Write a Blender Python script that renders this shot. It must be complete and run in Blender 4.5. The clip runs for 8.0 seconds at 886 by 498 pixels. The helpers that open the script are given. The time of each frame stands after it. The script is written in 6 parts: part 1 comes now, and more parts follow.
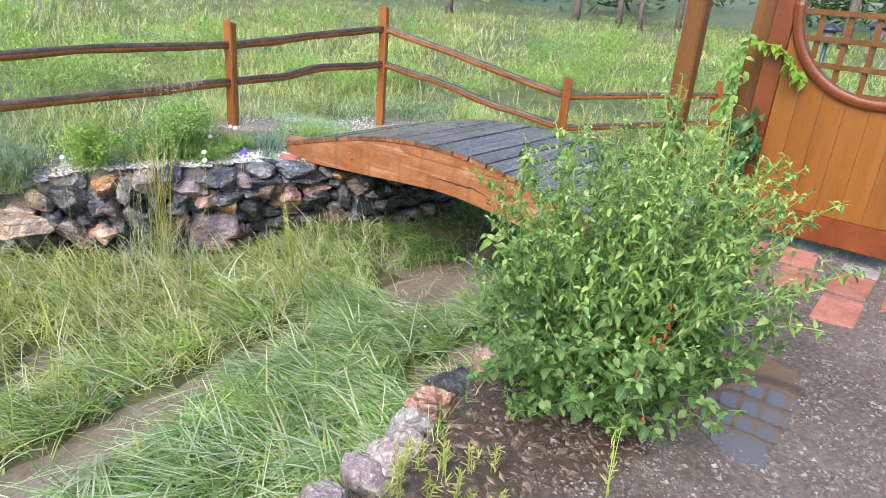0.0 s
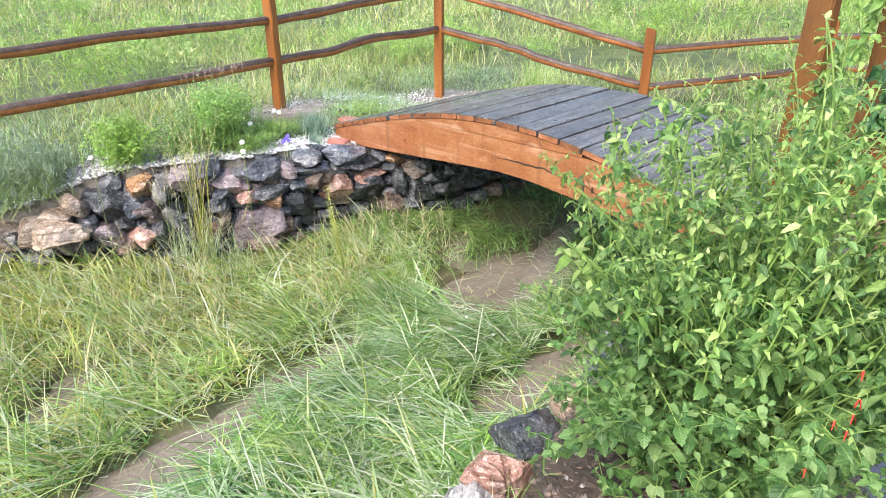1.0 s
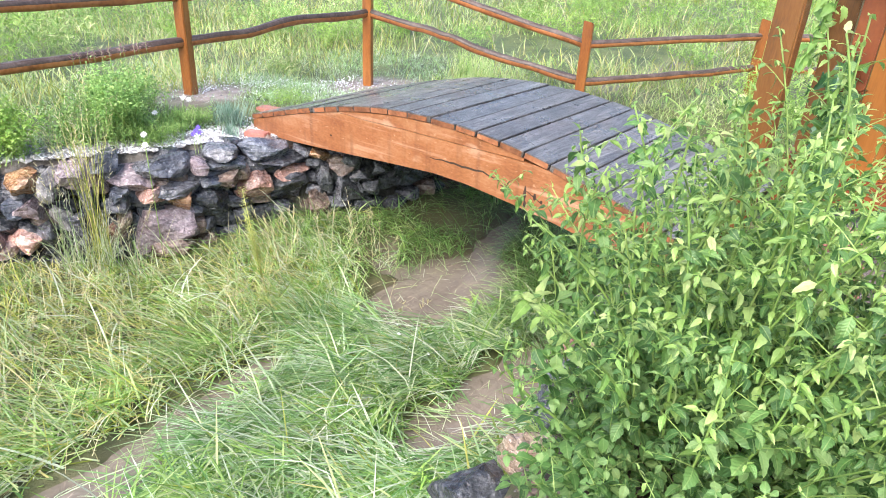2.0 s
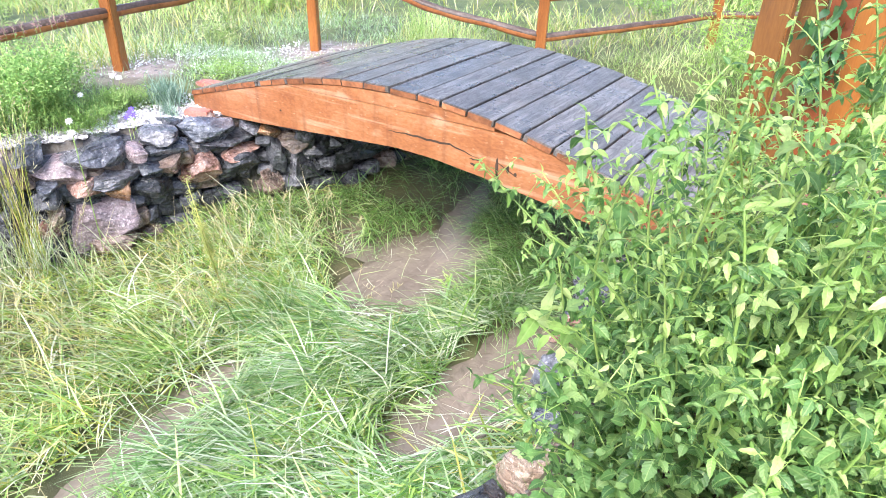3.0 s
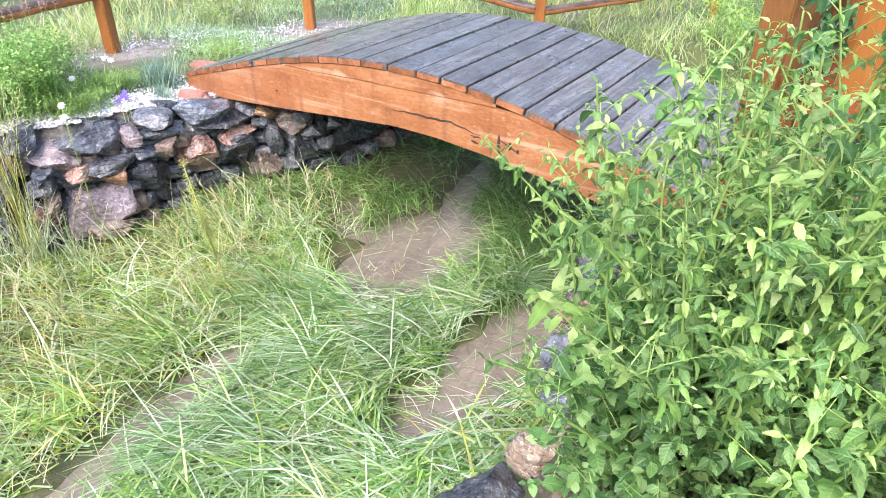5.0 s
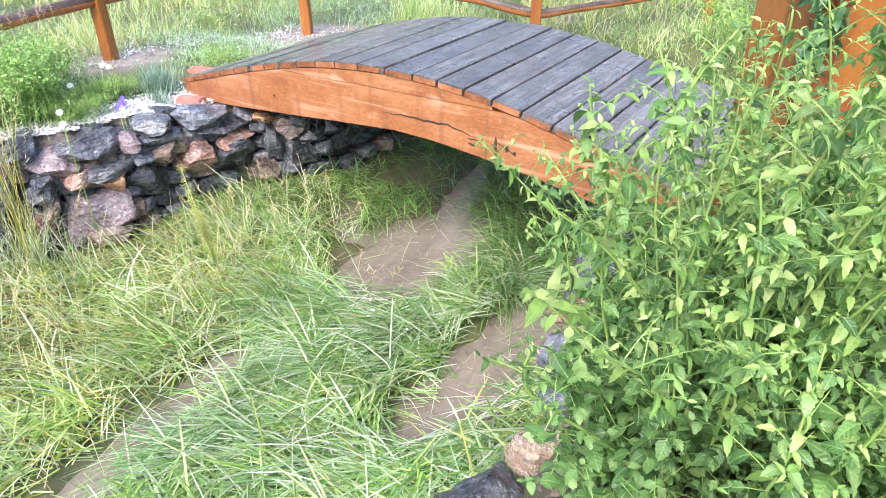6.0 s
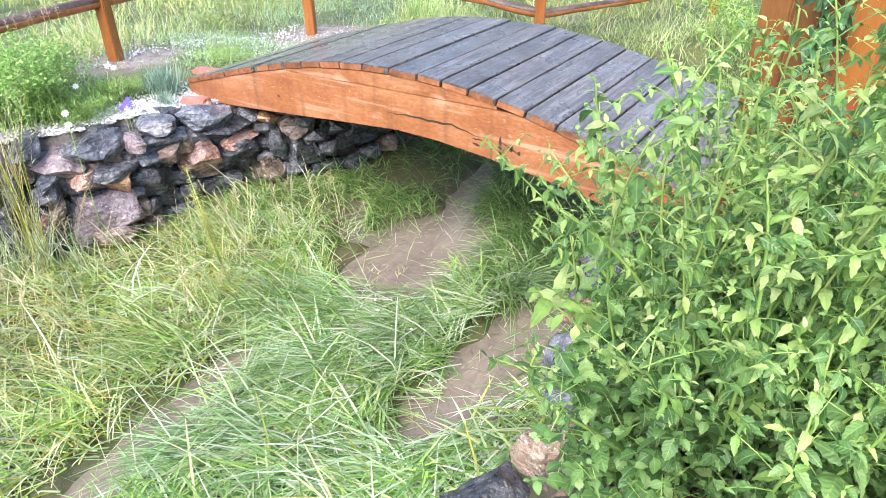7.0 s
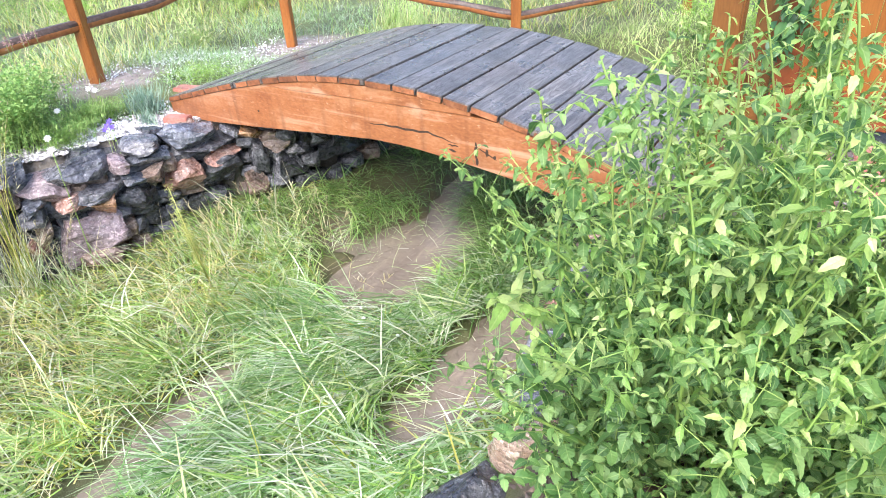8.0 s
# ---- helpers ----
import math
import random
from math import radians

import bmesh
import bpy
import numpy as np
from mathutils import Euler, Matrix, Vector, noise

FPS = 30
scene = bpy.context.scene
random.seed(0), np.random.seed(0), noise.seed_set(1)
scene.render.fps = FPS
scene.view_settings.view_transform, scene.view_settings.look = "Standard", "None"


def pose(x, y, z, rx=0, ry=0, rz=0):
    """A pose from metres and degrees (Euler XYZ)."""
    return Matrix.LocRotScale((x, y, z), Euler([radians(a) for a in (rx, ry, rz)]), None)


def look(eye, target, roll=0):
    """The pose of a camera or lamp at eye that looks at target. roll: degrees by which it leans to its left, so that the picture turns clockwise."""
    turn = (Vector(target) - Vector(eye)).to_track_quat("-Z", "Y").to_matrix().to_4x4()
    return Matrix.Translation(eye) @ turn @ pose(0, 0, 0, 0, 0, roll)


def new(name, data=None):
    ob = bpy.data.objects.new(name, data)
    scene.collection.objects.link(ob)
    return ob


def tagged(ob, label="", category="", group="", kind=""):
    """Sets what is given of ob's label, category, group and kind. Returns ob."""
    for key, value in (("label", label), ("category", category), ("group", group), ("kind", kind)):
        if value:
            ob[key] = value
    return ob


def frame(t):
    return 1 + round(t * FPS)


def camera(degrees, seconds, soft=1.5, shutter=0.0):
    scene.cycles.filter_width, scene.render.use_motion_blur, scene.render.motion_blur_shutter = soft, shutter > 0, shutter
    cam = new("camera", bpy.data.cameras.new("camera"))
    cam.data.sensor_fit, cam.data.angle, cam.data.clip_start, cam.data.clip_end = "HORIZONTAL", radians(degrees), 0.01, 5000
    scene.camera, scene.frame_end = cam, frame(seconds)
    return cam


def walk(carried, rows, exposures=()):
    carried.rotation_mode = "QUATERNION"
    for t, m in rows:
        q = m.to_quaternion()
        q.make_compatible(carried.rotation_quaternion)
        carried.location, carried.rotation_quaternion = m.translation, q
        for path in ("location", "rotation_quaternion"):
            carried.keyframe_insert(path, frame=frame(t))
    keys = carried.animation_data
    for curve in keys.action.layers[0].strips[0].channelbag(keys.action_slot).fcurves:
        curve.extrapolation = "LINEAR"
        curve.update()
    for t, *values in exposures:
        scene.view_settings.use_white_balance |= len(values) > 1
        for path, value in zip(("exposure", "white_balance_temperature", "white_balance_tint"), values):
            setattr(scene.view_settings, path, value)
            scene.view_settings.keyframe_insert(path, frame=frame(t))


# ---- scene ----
cam = camera(68.29, 8.0, soft=0.9)
PATH = [
    (0, (3.663, -3.440, 2.104), (2.524, -1.977, 1.356), 4.65),
    (0.5, (3.444, -3.151, 2.072), (2.239, -1.796, 1.228), 0.33),
    (1, (3.307, -2.939, 2.018), (2.028, -1.656, 1.172), -0.51),
    (1.5, (3.190, -2.821, 2.004), (1.983, -1.470, 1.157), 1.72),
    (3, (2.854, -2.528, 1.984), (1.890, -1.082, 0.994), 1.14),
    (3.5, (2.833, -2.514, 1.959), (1.885, -1.102, 0.906), 0.45),
    (4, (2.827, -2.503, 1.953), (1.888, -1.117, 0.858), 0.42),
    (4.5, (2.817, -2.501, 1.965), (1.871, -1.094, 0.905), 0.37),
    (6, (2.833, -2.510, 1.964), (1.886, -1.084, 0.929), -0.49),
    (6.5, (2.832, -2.512, 1.964), (1.876, -1.093, 0.929), -0.79),
    (7, (2.830, -2.513, 1.965), (1.874, -1.094, 0.930), -0.77),
    (7.5, (2.835, -2.516, 1.967), (1.881, -1.097, 0.928), -1.47),
    (8, (2.911, -2.505, 2.006), (1.962, -1.078, 0.975), -3.30),
]
walk(cam, [(t, look(eye, target, roll)) for t, eye, target, roll in PATH],
     [(0, 1.22, 6650, 10), (0.5, 1.38, 6700, 10), (1.0, 1.51, 6700, 10), (1.6, 1.56, 6600, 11), (2.8, 1.92, 6330, 14), (3.5, 1.99, 6280, 14), (4.6, 1.79, 6330, 14), (6.0, 1.80, 6350, 14), (8.0, 1.80, 6380, 14)])

# ---- world, sun, exposure ----
world = bpy.data.worlds.new("overcast_sky")
scene.world = world
world.use_nodes = True
wn = world.node_tree
sky = wn.nodes.new("ShaderNodeTexSky")
sky.sky_type = "NISHITA"
sky.sun_disc = False
sky.sun_elevation, sky.sun_rotation = radians(48), radians(171)
sky.air_density, sky.dust_density, sky.ozone_density = 1.0, 3.0, 1.5
wn.nodes["Background"].inputs["Strength"].default_value = 0.15
wn.links.new(sky.outputs["Color"], wn.nodes["Background"].inputs["Color"])
sun_data = bpy.data.lights.new("sun", "SUN")
sun_data.energy, sun_data.angle, sun_data.color = 1.4, radians(45), (1.0, 0.98, 0.96)
sun = new("sun", sun_data)
sun.matrix_world = look((2.3, -9, 10), (0.8, 0, 0))

rng = np.random.default_rng(7)


# ---- materials ----
def material(name, colours, scale=8.0, fine=60.0, rough=0.6, bump=0.3, vary=0.15, stretch=(1, 1, 1), coat=0.0, metal=0.0, by="object", spec=0.5):
    """Colour from two noises through a ramp, varied piece by piece; bump from the fine noise."""
    m = bpy.data.materials.new(name)
    m.use_nodes = True
    n, l = m.node_tree.nodes, m.node_tree.links
    bsdf = n["Principled BSDF"]
    tc, mp = n.new("ShaderNodeTexCoord"), n.new("ShaderNodeMapping")
    mp.inputs["Scale"].default_value = stretch
    l.new(tc.outputs["Object"], mp.inputs["Vector"])
    info = n.new("ShaderNodeObjectInfo") if by == "object" else n.new("ShaderNodeNewGeometry")
    rnd = info.outputs["Random"] if by == "object" else info.outputs["Random Per Island"]
    shift = n.new("ShaderNodeVectorMath")
    shift.operation = "ADD"
    off = n.new("ShaderNodeMath")
    off.operation = "MULTIPLY"
    off.inputs[1].default_value = 37.0
    l.new(rnd, off.inputs[0])
    l.new(mp.outputs[0], shift.inputs[0])
    l.new(off.outputs[0], shift.inputs[1])
    big, small = n.new("ShaderNodeTexNoise"), n.new("ShaderNodeTexNoise")
    big.inputs["Scale"].default_value, big.inputs["Detail"].default_value = scale, 5
    small.inputs["Scale"].default_value, small.inputs["Detail"].default_value = fine, 4
    for tex in (big, small):
        l.new(shift.outputs[0], tex.inputs["Vector"])
    mix = n.new("ShaderNodeMix")
    mix.inputs["Factor"].default_value = 0.4
    l.new(big.outputs["Fac"], mix.inputs[2])
    l.new(small.outputs["Fac"], mix.inputs[3])
    ramp = n.new("ShaderNodeValToRGB")
    l.new(mix.outputs[0], ramp.inputs[0])
    els = ramp.color_ramp.elements
    for i, c in enumerate(colours):
        pos = 0.32 + 0.36 * i / max(1, len(colours) - 1)
        e = els[i] if i < 2 else els.new(pos)
        e.position, e.color = pos, (*c, 1)
    hsv = n.new("ShaderNodeHueSaturation")
    val = n.new("ShaderNodeMapRange")
    val.inputs["To Min"].default_value, val.inputs["To Max"].default_value = 1 - vary, 1 + vary
    l.new(rnd, val.inputs["Value"])
    l.new(val.outputs[0], hsv.inputs["Value"])
    l.new(ramp.outputs[0], hsv.inputs["Color"])
    l.new(hsv.outputs[0], bsdf.inputs["Base Color"])
    bsdf.inputs["Roughness"].default_value, bsdf.inputs["Metallic"].default_value = rough, metal
    bsdf.inputs["Specular IOR Level"].default_value = spec
    bsdf.inputs["Coat Weight"].default_value, bsdf.inputs["Coat Roughness"].default_value = coat, 0.2
    bm = n.new("ShaderNodeBump")
    bm.inputs["Strength"].default_value, bm.inputs["Distance"].default_value = bump, 0.01
    l.new(small.outputs["Fac"], bm.inputs["Height"])
    l.new(bm.outputs[0], bsdf.inputs["Normal"])
    return m


def leafy(name, colours, rough=0.45, through_light=0.35, vary=0.25, crinkle=0.0, veins=0.0, patch=3.0):
    """Leaf or blade: each island has its own tone along a ramp, and some light passes through it."""
    m = bpy.data.materials.new(name)
    m.use_nodes = True
    n, l = m.node_tree.nodes, m.node_tree.links
    bsdf, out = n["Principled BSDF"], n["Material Output"]
    geo = n.new("ShaderNodeNewGeometry")
    ramp = n.new("ShaderNodeValToRGB")
    els = ramp.color_ramp.elements
    for i, c in enumerate(colours):
        pos = i / max(1, len(colours) - 1)
        e = els[i] if i < 2 else els.new(pos)
        e.position, e.color = pos, (*c, 1)
    info, add, wrap = n.new("ShaderNodeObjectInfo"), n.new("ShaderNodeMath"), n.new("ShaderNodeMath")
    wrap.operation = "FRACT"
    l.new(geo.outputs["Random Per Island"], add.inputs[0])
    l.new(info.outputs["Random"], add.inputs[1])
    l.new(add.outputs[0], wrap.inputs[0])
    l.new(wrap.outputs[0], ramp.inputs[0])
    tc, tex = n.new("ShaderNodeTexCoord"), n.new("ShaderNodeTexNoise")
    tex.inputs["Scale"].default_value, tex.inputs["Detail"].default_value = patch, 3
    l.new(tc.outputs["Object"], tex.inputs["Vector"])
    val = n.new("ShaderNodeMapRange")
    val.inputs["From Min"].default_value, val.inputs["From Max"].default_value = 0.3, 0.7
    val.inputs["To Min"].default_value, val.inputs["To Max"].default_value = 1 - vary, 1 + vary
    l.new(tex.outputs["Fac"], val.inputs["Value"])
    hsv = n.new("ShaderNodeHueSaturation")
    l.new(val.outputs[0], hsv.inputs["Value"])
    l.new(ramp.outputs[0], hsv.inputs["Color"])
    l.new(hsv.outputs[0], bsdf.inputs["Base Color"])
    bsdf.inputs["Roughness"].default_value = rough
    if crinkle:
        rib, bump = n.new("ShaderNodeTexNoise"), n.new("ShaderNodeBump")
        rib.inputs["Scale"].default_value, rib.inputs["Detail"].default_value = crinkle, 2
        bump.inputs["Strength"].default_value, bump.inputs["Distance"].default_value = 0.9, 0.25 / crinkle
        l.new(tc.outputs["Object"], rib.inputs["Vector"])
        l.new(rib.outputs["Fac"], bump.inputs["Height"])
        l.new(bump.outputs[0], bsdf.inputs["Normal"])
    if veins:
        # side veins run forward from the midrib; the blade puffs up between them
        along, across = n.new("ShaderNodeAttribute"), n.new("ShaderNodeAttribute")
        along.attribute_name, across.attribute_name = "along", "across"
        off, slant, back, beat, wavy = (n.new("ShaderNodeMath") for _ in range(5))
        off.operation, slant.operation, back.operation, beat.operation, wavy.operation = "ABSOLUTE", "MULTIPLY", "SUBTRACT", "MULTIPLY", "SINE"
        slant.inputs[1].default_value, beat.inputs[1].default_value = 0.8, 40.0
        l.new(across.outputs["Fac"], off.inputs[0])
        l.new(off.outputs[0], slant.inputs[0])
        l.new(along.outputs["Fac"], back.inputs[0])
        l.new(slant.outputs[0], back.inputs[1])
        l.new(back.outputs[0], beat.inputs[0])
        l.new(beat.outputs[0], wavy.inputs[0])
        rib, pale = n.new("ShaderNodeMapRange"), n.new("ShaderNodeMix")
        rib.inputs["From Min"].default_value, rib.inputs["From Max"].default_value = 0.012, 0.03
        rib.inputs["To Min"].default_value, rib.inputs["To Max"].default_value = 0.6, 0.0
        l.new(off.outputs[0], rib.inputs["Value"])
        pale.data_type = "RGBA"
        pale.inputs[7].default_value = (0.42, 0.55, 0.20, 1)
        l.new(rib.outputs[0], pale.inputs["Factor"])
        l.new(hsv.outputs[0], pale.inputs[6])
        l.new(pale.outputs[2], bsdf.inputs["Base Color"])
        puff = n.new("ShaderNodeBump")
        puff.inputs["Strength"].default_value, puff.inputs["Distance"].default_value = veins, 0.0012
        l.new(wavy.outputs[0], puff.inputs["Height"])
        if crinkle:
            l.new(bump.outputs[0], puff.inputs["Normal"])
        l.new(puff.outputs[0], bsdf.inputs["Normal"])
    tr, mix = n.new("ShaderNodeBsdfTranslucent"), n.new("ShaderNodeMixShader")
    l.new(hsv.outputs[0], tr.inputs["Color"])
    mix.inputs[0].default_value = through_light
    l.new(bsdf.outputs[0], mix.inputs[1])
    l.new(tr.outputs[0], mix.inputs[2])
    l.new(mix.outputs[0], out.inputs["Surface"])
    return m


def water_material(name, colour, rough, ripple, size, ior=1.45, streaks=False):
    m = bpy.data.materials.new(name)
    m.use_nodes = True
    n, l = m.node_tree.nodes, m.node_tree.links
    bsdf = n["Principled BSDF"]
    tc, tex, low = n.new("ShaderNodeTexCoord"), n.new("ShaderNodeTexNoise"), n.new("ShaderNodeTexNoise")
    tex.inputs["Scale"].default_value, low.inputs["Scale"].default_value = size, 2.5
    tex.inputs["Distortion"].default_value = 0.6
    ramp = n.new("ShaderNodeValToRGB")
    ramp.color_ramp.elements[0].color = (*[c * 0.8 for c in colour], 1)
    ramp.color_ramp.elements[1].color = (*[c * 1.15 for c in colour], 1)
    bm = n.new("ShaderNodeBump")
    bm.inputs["Strength"].default_value, bm.inputs["Distance"].default_value = ripple, 0.02
    for t in (tex, low):
        l.new(tc.outputs["Object"], t.inputs["Vector"])
    l.new(low.outputs["Fac"], ramp.inputs[0])
    l.new(ramp.outputs[0], bsdf.inputs["Base Color"])
    if streaks:
        # paler and darker streaks and fine pale flecks drawn out along the current
        last = ramp.outputs[0]
        for scale, lo, hi, most, tone in (((16, 3.2, 1), 0.52, 0.70, 0.55, 1.55), ((9, 2.4, 1), 0.52, 0.68, 0.6, 0.62), ((70, 16, 1), 0.64, 0.70, 0.7, 2.1)):
            mp, flow_tex, rr, mix = n.new("ShaderNodeMapping"), n.new("ShaderNodeTexNoise"), n.new("ShaderNodeMapRange"), n.new("ShaderNodeMix")
            mp.inputs["Scale"].default_value, mp.inputs["Rotation"].default_value = scale, (0, 0, 0.2)
            flow_tex.inputs["Scale"].default_value, flow_tex.inputs["Detail"].default_value, flow_tex.inputs["Distortion"].default_value = 1.0, 5, 0.8
            rr.inputs["From Min"].default_value, rr.inputs["From Max"].default_value, rr.inputs["To Max"].default_value = lo, hi, most
            mix.data_type = "RGBA"
            l.new(tc.outputs["Object"], mp.inputs["Vector"])
            l.new(mp.outputs[0], flow_tex.inputs["Vector"])
            l.new(flow_tex.outputs["Fac"], rr.inputs["Value"])
            l.new(rr.outputs[0], mix.inputs["Factor"])
            l.new(last, mix.inputs[6])
            mix.inputs[7].default_value = (*[min(0.6, c * tone) for c in colour], 1)
            last = mix.outputs[2]
        l.new(last, bsdf.inputs["Base Color"])
    l.new(tex.outputs["Fac"], bm.inputs["Height"])
    l.new(bm.outputs[0], bsdf.inputs["Normal"])
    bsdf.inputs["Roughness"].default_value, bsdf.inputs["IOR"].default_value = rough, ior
    return m


def ground_material():
    """Soil under the grass, gravel on the path, dark mulch by the shrub and pale pebbles by the bridge, by the masks of the sheet."""
    m = bpy.data.materials.new("ground")
    m.use_nodes = True
    n, l = m.node_tree.nodes, m.node_tree.links
    bsdf = n["Principled BSDF"]
    tc = n.new("ShaderNodeTexCoord")

    def noise_ramp(scale, cols, kind="ShaderNodeTexNoise"):
        tex, ramp = n.new(kind), n.new("ShaderNodeValToRGB")
        tex.inputs["Scale"].default_value = scale
        l.new(tc.outputs["Object"], tex.inputs["Vector"])
        if kind == "ShaderNodeTexNoise":
            tex.inputs["Detail"].default_value = 6
            l.new(tex.outputs["Fac"], ramp.inputs[0])
        else:
            l.new(tex.outputs["Color"], ramp.inputs[0])
        els = ramp.color_ramp.elements
        for i, c in enumerate(cols):
            pos = (0.3 + 0.4 * i / (len(cols) - 1)) if kind == "ShaderNodeTexNoise" else i / (len(cols) - 1)
            e = els[i] if i < 2 else els.new(pos)
            e.position, e.color = pos, (*c, 1)
        return tex, ramp
    _, soil = noise_ramp(4.0, [(0.035, 0.05, 0.014), (0.085, 0.11, 0.03), (0.14, 0.15, 0.05)])
    _, stones = noise_ramp(70.0, [(0.05, 0.042, 0.037), (0.12, 0.105, 0.095), (0.27, 0.25, 0.24)], "ShaderNodeTexVoronoi")
    _, dirt = noise_ramp(2.2, [(0.070, 0.044, 0.027), (0.130, 0.094, 0.070), (0.185, 0.152, 0.130)])
    gravel = n.new("ShaderNodeMix")
    gravel.data_type = "RGBA"
    gravel.inputs["Factor"].default_value = 0.55
    l.new(dirt.outputs[0], gravel.inputs[6])
    l.new(stones.outputs[0], gravel.inputs[7])
    _, mulch = noise_ramp(35.0, [(0.03, 0.022, 0.018), (0.10, 0.07, 0.05)])
    _, mud = noise_ramp(9.0, [(0.07, 0.05, 0.03), (0.13, 0.10, 0.06)])
    _, bare = noise_ramp(14.0, [(0.13, 0.10, 0.085), (0.27, 0.215, 0.185), (0.40, 0.345, 0.315)])
    last = soil.outputs[0]
    for layer, source in (("mud", mud.outputs[0]), ("path", gravel.outputs[2]), ("bare", bare.outputs[0]), ("mulch", mulch.outputs[0])):
        att = n.new("ShaderNodeAttribute")
        att.attribute_name = layer
        mix = n.new("ShaderNodeMix")
        mix.data_type = "RGBA"
        l.new(att.outputs["Fac"], mix.inputs["Factor"])
        l.new(last, mix.inputs[6])
        l.new(source, mix.inputs[7])
        last = mix.outputs[2]
    l.new(last, bsdf.inputs["Base Color"])
    bsdf.inputs["Roughness"].default_value = 0.55
    bm = n.new("ShaderNodeBump")
    bm.inputs["Strength"].default_value, bm.inputs["Distance"].default_value = 0.7, 0.012
    rub = n.new("ShaderNodeTexNoise")
    rub.inputs["Scale"].default_value, rub.inputs["Detail"].default_value, rub.inputs["Roughness"].default_value = 45, 8, 0.75
    l.new(tc.outputs["Object"], rub.inputs["Vector"])
    l.new(rub.outputs["Fac"], bm.inputs["Height"])
    l.new(bm.outputs[0], bsdf.inputs["Normal"])
    return m


deck_wood = material("wet_grey_decking", [(0.045, 0.041, 0.039), (0.125, 0.115, 0.110), (0.25, 0.232, 0.218)], 6, 40, 0.38, 0.5, 0.30, (9, 0.55, 9), 0.3)


def boarded(m):
    """Adds long wavering growth rings, knots, brown stains and patches of standing wet to a sawn deck board."""
    n, l = m.node_tree.nodes, m.node_tree.links
    bsdf = n["Principled BSDF"]
    last = bsdf.inputs["Base Color"].links[0].from_socket
    tc, info, add = n.new("ShaderNodeTexCoord"), n.new("ShaderNodeObjectInfo"), n.new("ShaderNodeVectorMath")
    seed_by = n.new("ShaderNodeMath")
    seed_by.operation, seed_by.inputs[1].default_value = "MULTIPLY", 53.0
    l.new(info.outputs["Random"], seed_by.inputs[0])
    l.new(tc.outputs["Object"], add.inputs[0])
    l.new(seed_by.outputs[0], add.inputs[1])
    mp, warp, wavy = n.new("ShaderNodeMapping"), n.new("ShaderNodeTexNoise"), n.new("ShaderNodeMath")
    mp.inputs["Scale"].default_value = (10, 1.7, 1)
    warp.inputs["Scale"].default_value, warp.inputs["Detail"].default_value, warp.inputs["Roughness"].default_value = 1.0, 2, 0.4
    l.new(add.outputs[0], mp.inputs["Vector"])
    l.new(mp.outputs[0], warp.inputs["Vector"])
    wavy.operation, wavy.inputs[1].default_value = "MULTIPLY", 95.0
    l.new(warp.outputs["Fac"], wavy.inputs[0])
    sine = n.new("ShaderNodeMath")
    sine.operation = "SINE"
    l.new(wavy.outputs[0], sine.inputs[0])
    line = n.new("ShaderNodeMapRange")
    line.inputs["From Min"].default_value, line.inputs["From Max"].default_value, line.inputs["To Max"].default_value = 0.35, 1.0, 0.62
    l.new(sine.outputs[0], line.inputs["Value"])
    rings = n.new("ShaderNodeMix")
    rings.data_type = "RGBA"
    l.new(line.outputs[0], rings.inputs["Factor"])
    l.new(last, rings.inputs[6])
    rings.inputs[7].default_value = (0.035, 0.030, 0.028, 1)
    last = rings.outputs[2]
    for scale, lo, hi, most, colour in (((4, 2.2, 4), 0.54, 0.70, 0.45, (0.115, 0.078, 0.055)), ((30, 1.1, 30), 0.60, 0.70, 0.6, (0.31, 0.295, 0.28)), ((26, 0.9, 26), 0.58, 0.68, 0.6, (0.028, 0.024, 0.023))):
        mp2, tex, rr, mix = n.new("ShaderNodeMapping"), n.new("ShaderNodeTexNoise"), n.new("ShaderNodeMapRange"), n.new("ShaderNodeMix")
        mp2.inputs["Scale"].default_value = scale
        tex.inputs["Scale"].default_value, tex.inputs["Detail"].default_value = 1.0, 5
        rr.inputs["From Min"].default_value, rr.inputs["From Max"].default_value, rr.inputs["To Max"].default_value = lo, hi, most
        mix.data_type = "RGBA"
        l.new(add.outputs[0], mp2.inputs["Vector"])
        l.new(mp2.outputs[0], tex.inputs["Vector"])
        l.new(tex.outputs["Fac"], rr.inputs["Value"])
        l.new(rr.outputs[0], mix.inputs["Factor"])
        l.new(last, mix.inputs[6])
        mix.inputs[7].default_value = (*colour, 1)
        last = mix.outputs[2]
    l.new(last, bsdf.inputs["Base Color"])
    wet, rough = n.new("ShaderNodeTexNoise"), n.new("ShaderNodeMapRange")
    wet.inputs["Scale"].default_value, wet.inputs["Detail"].default_value = 5.0, 4
    l.new(add.outputs[0], wet.inputs["Vector"])
    l.new(wet.outputs["Fac"], rough.inputs["Value"])
    rough.inputs["From Min"].default_value, rough.inputs["From Max"].default_value = 0.35, 0.65
    rough.inputs["To Min"].default_value, rough.inputs["To Max"].default_value = 0.22, 0.5
    l.new(rough.outputs[0], bsdf.inputs["Roughness"])
    return m


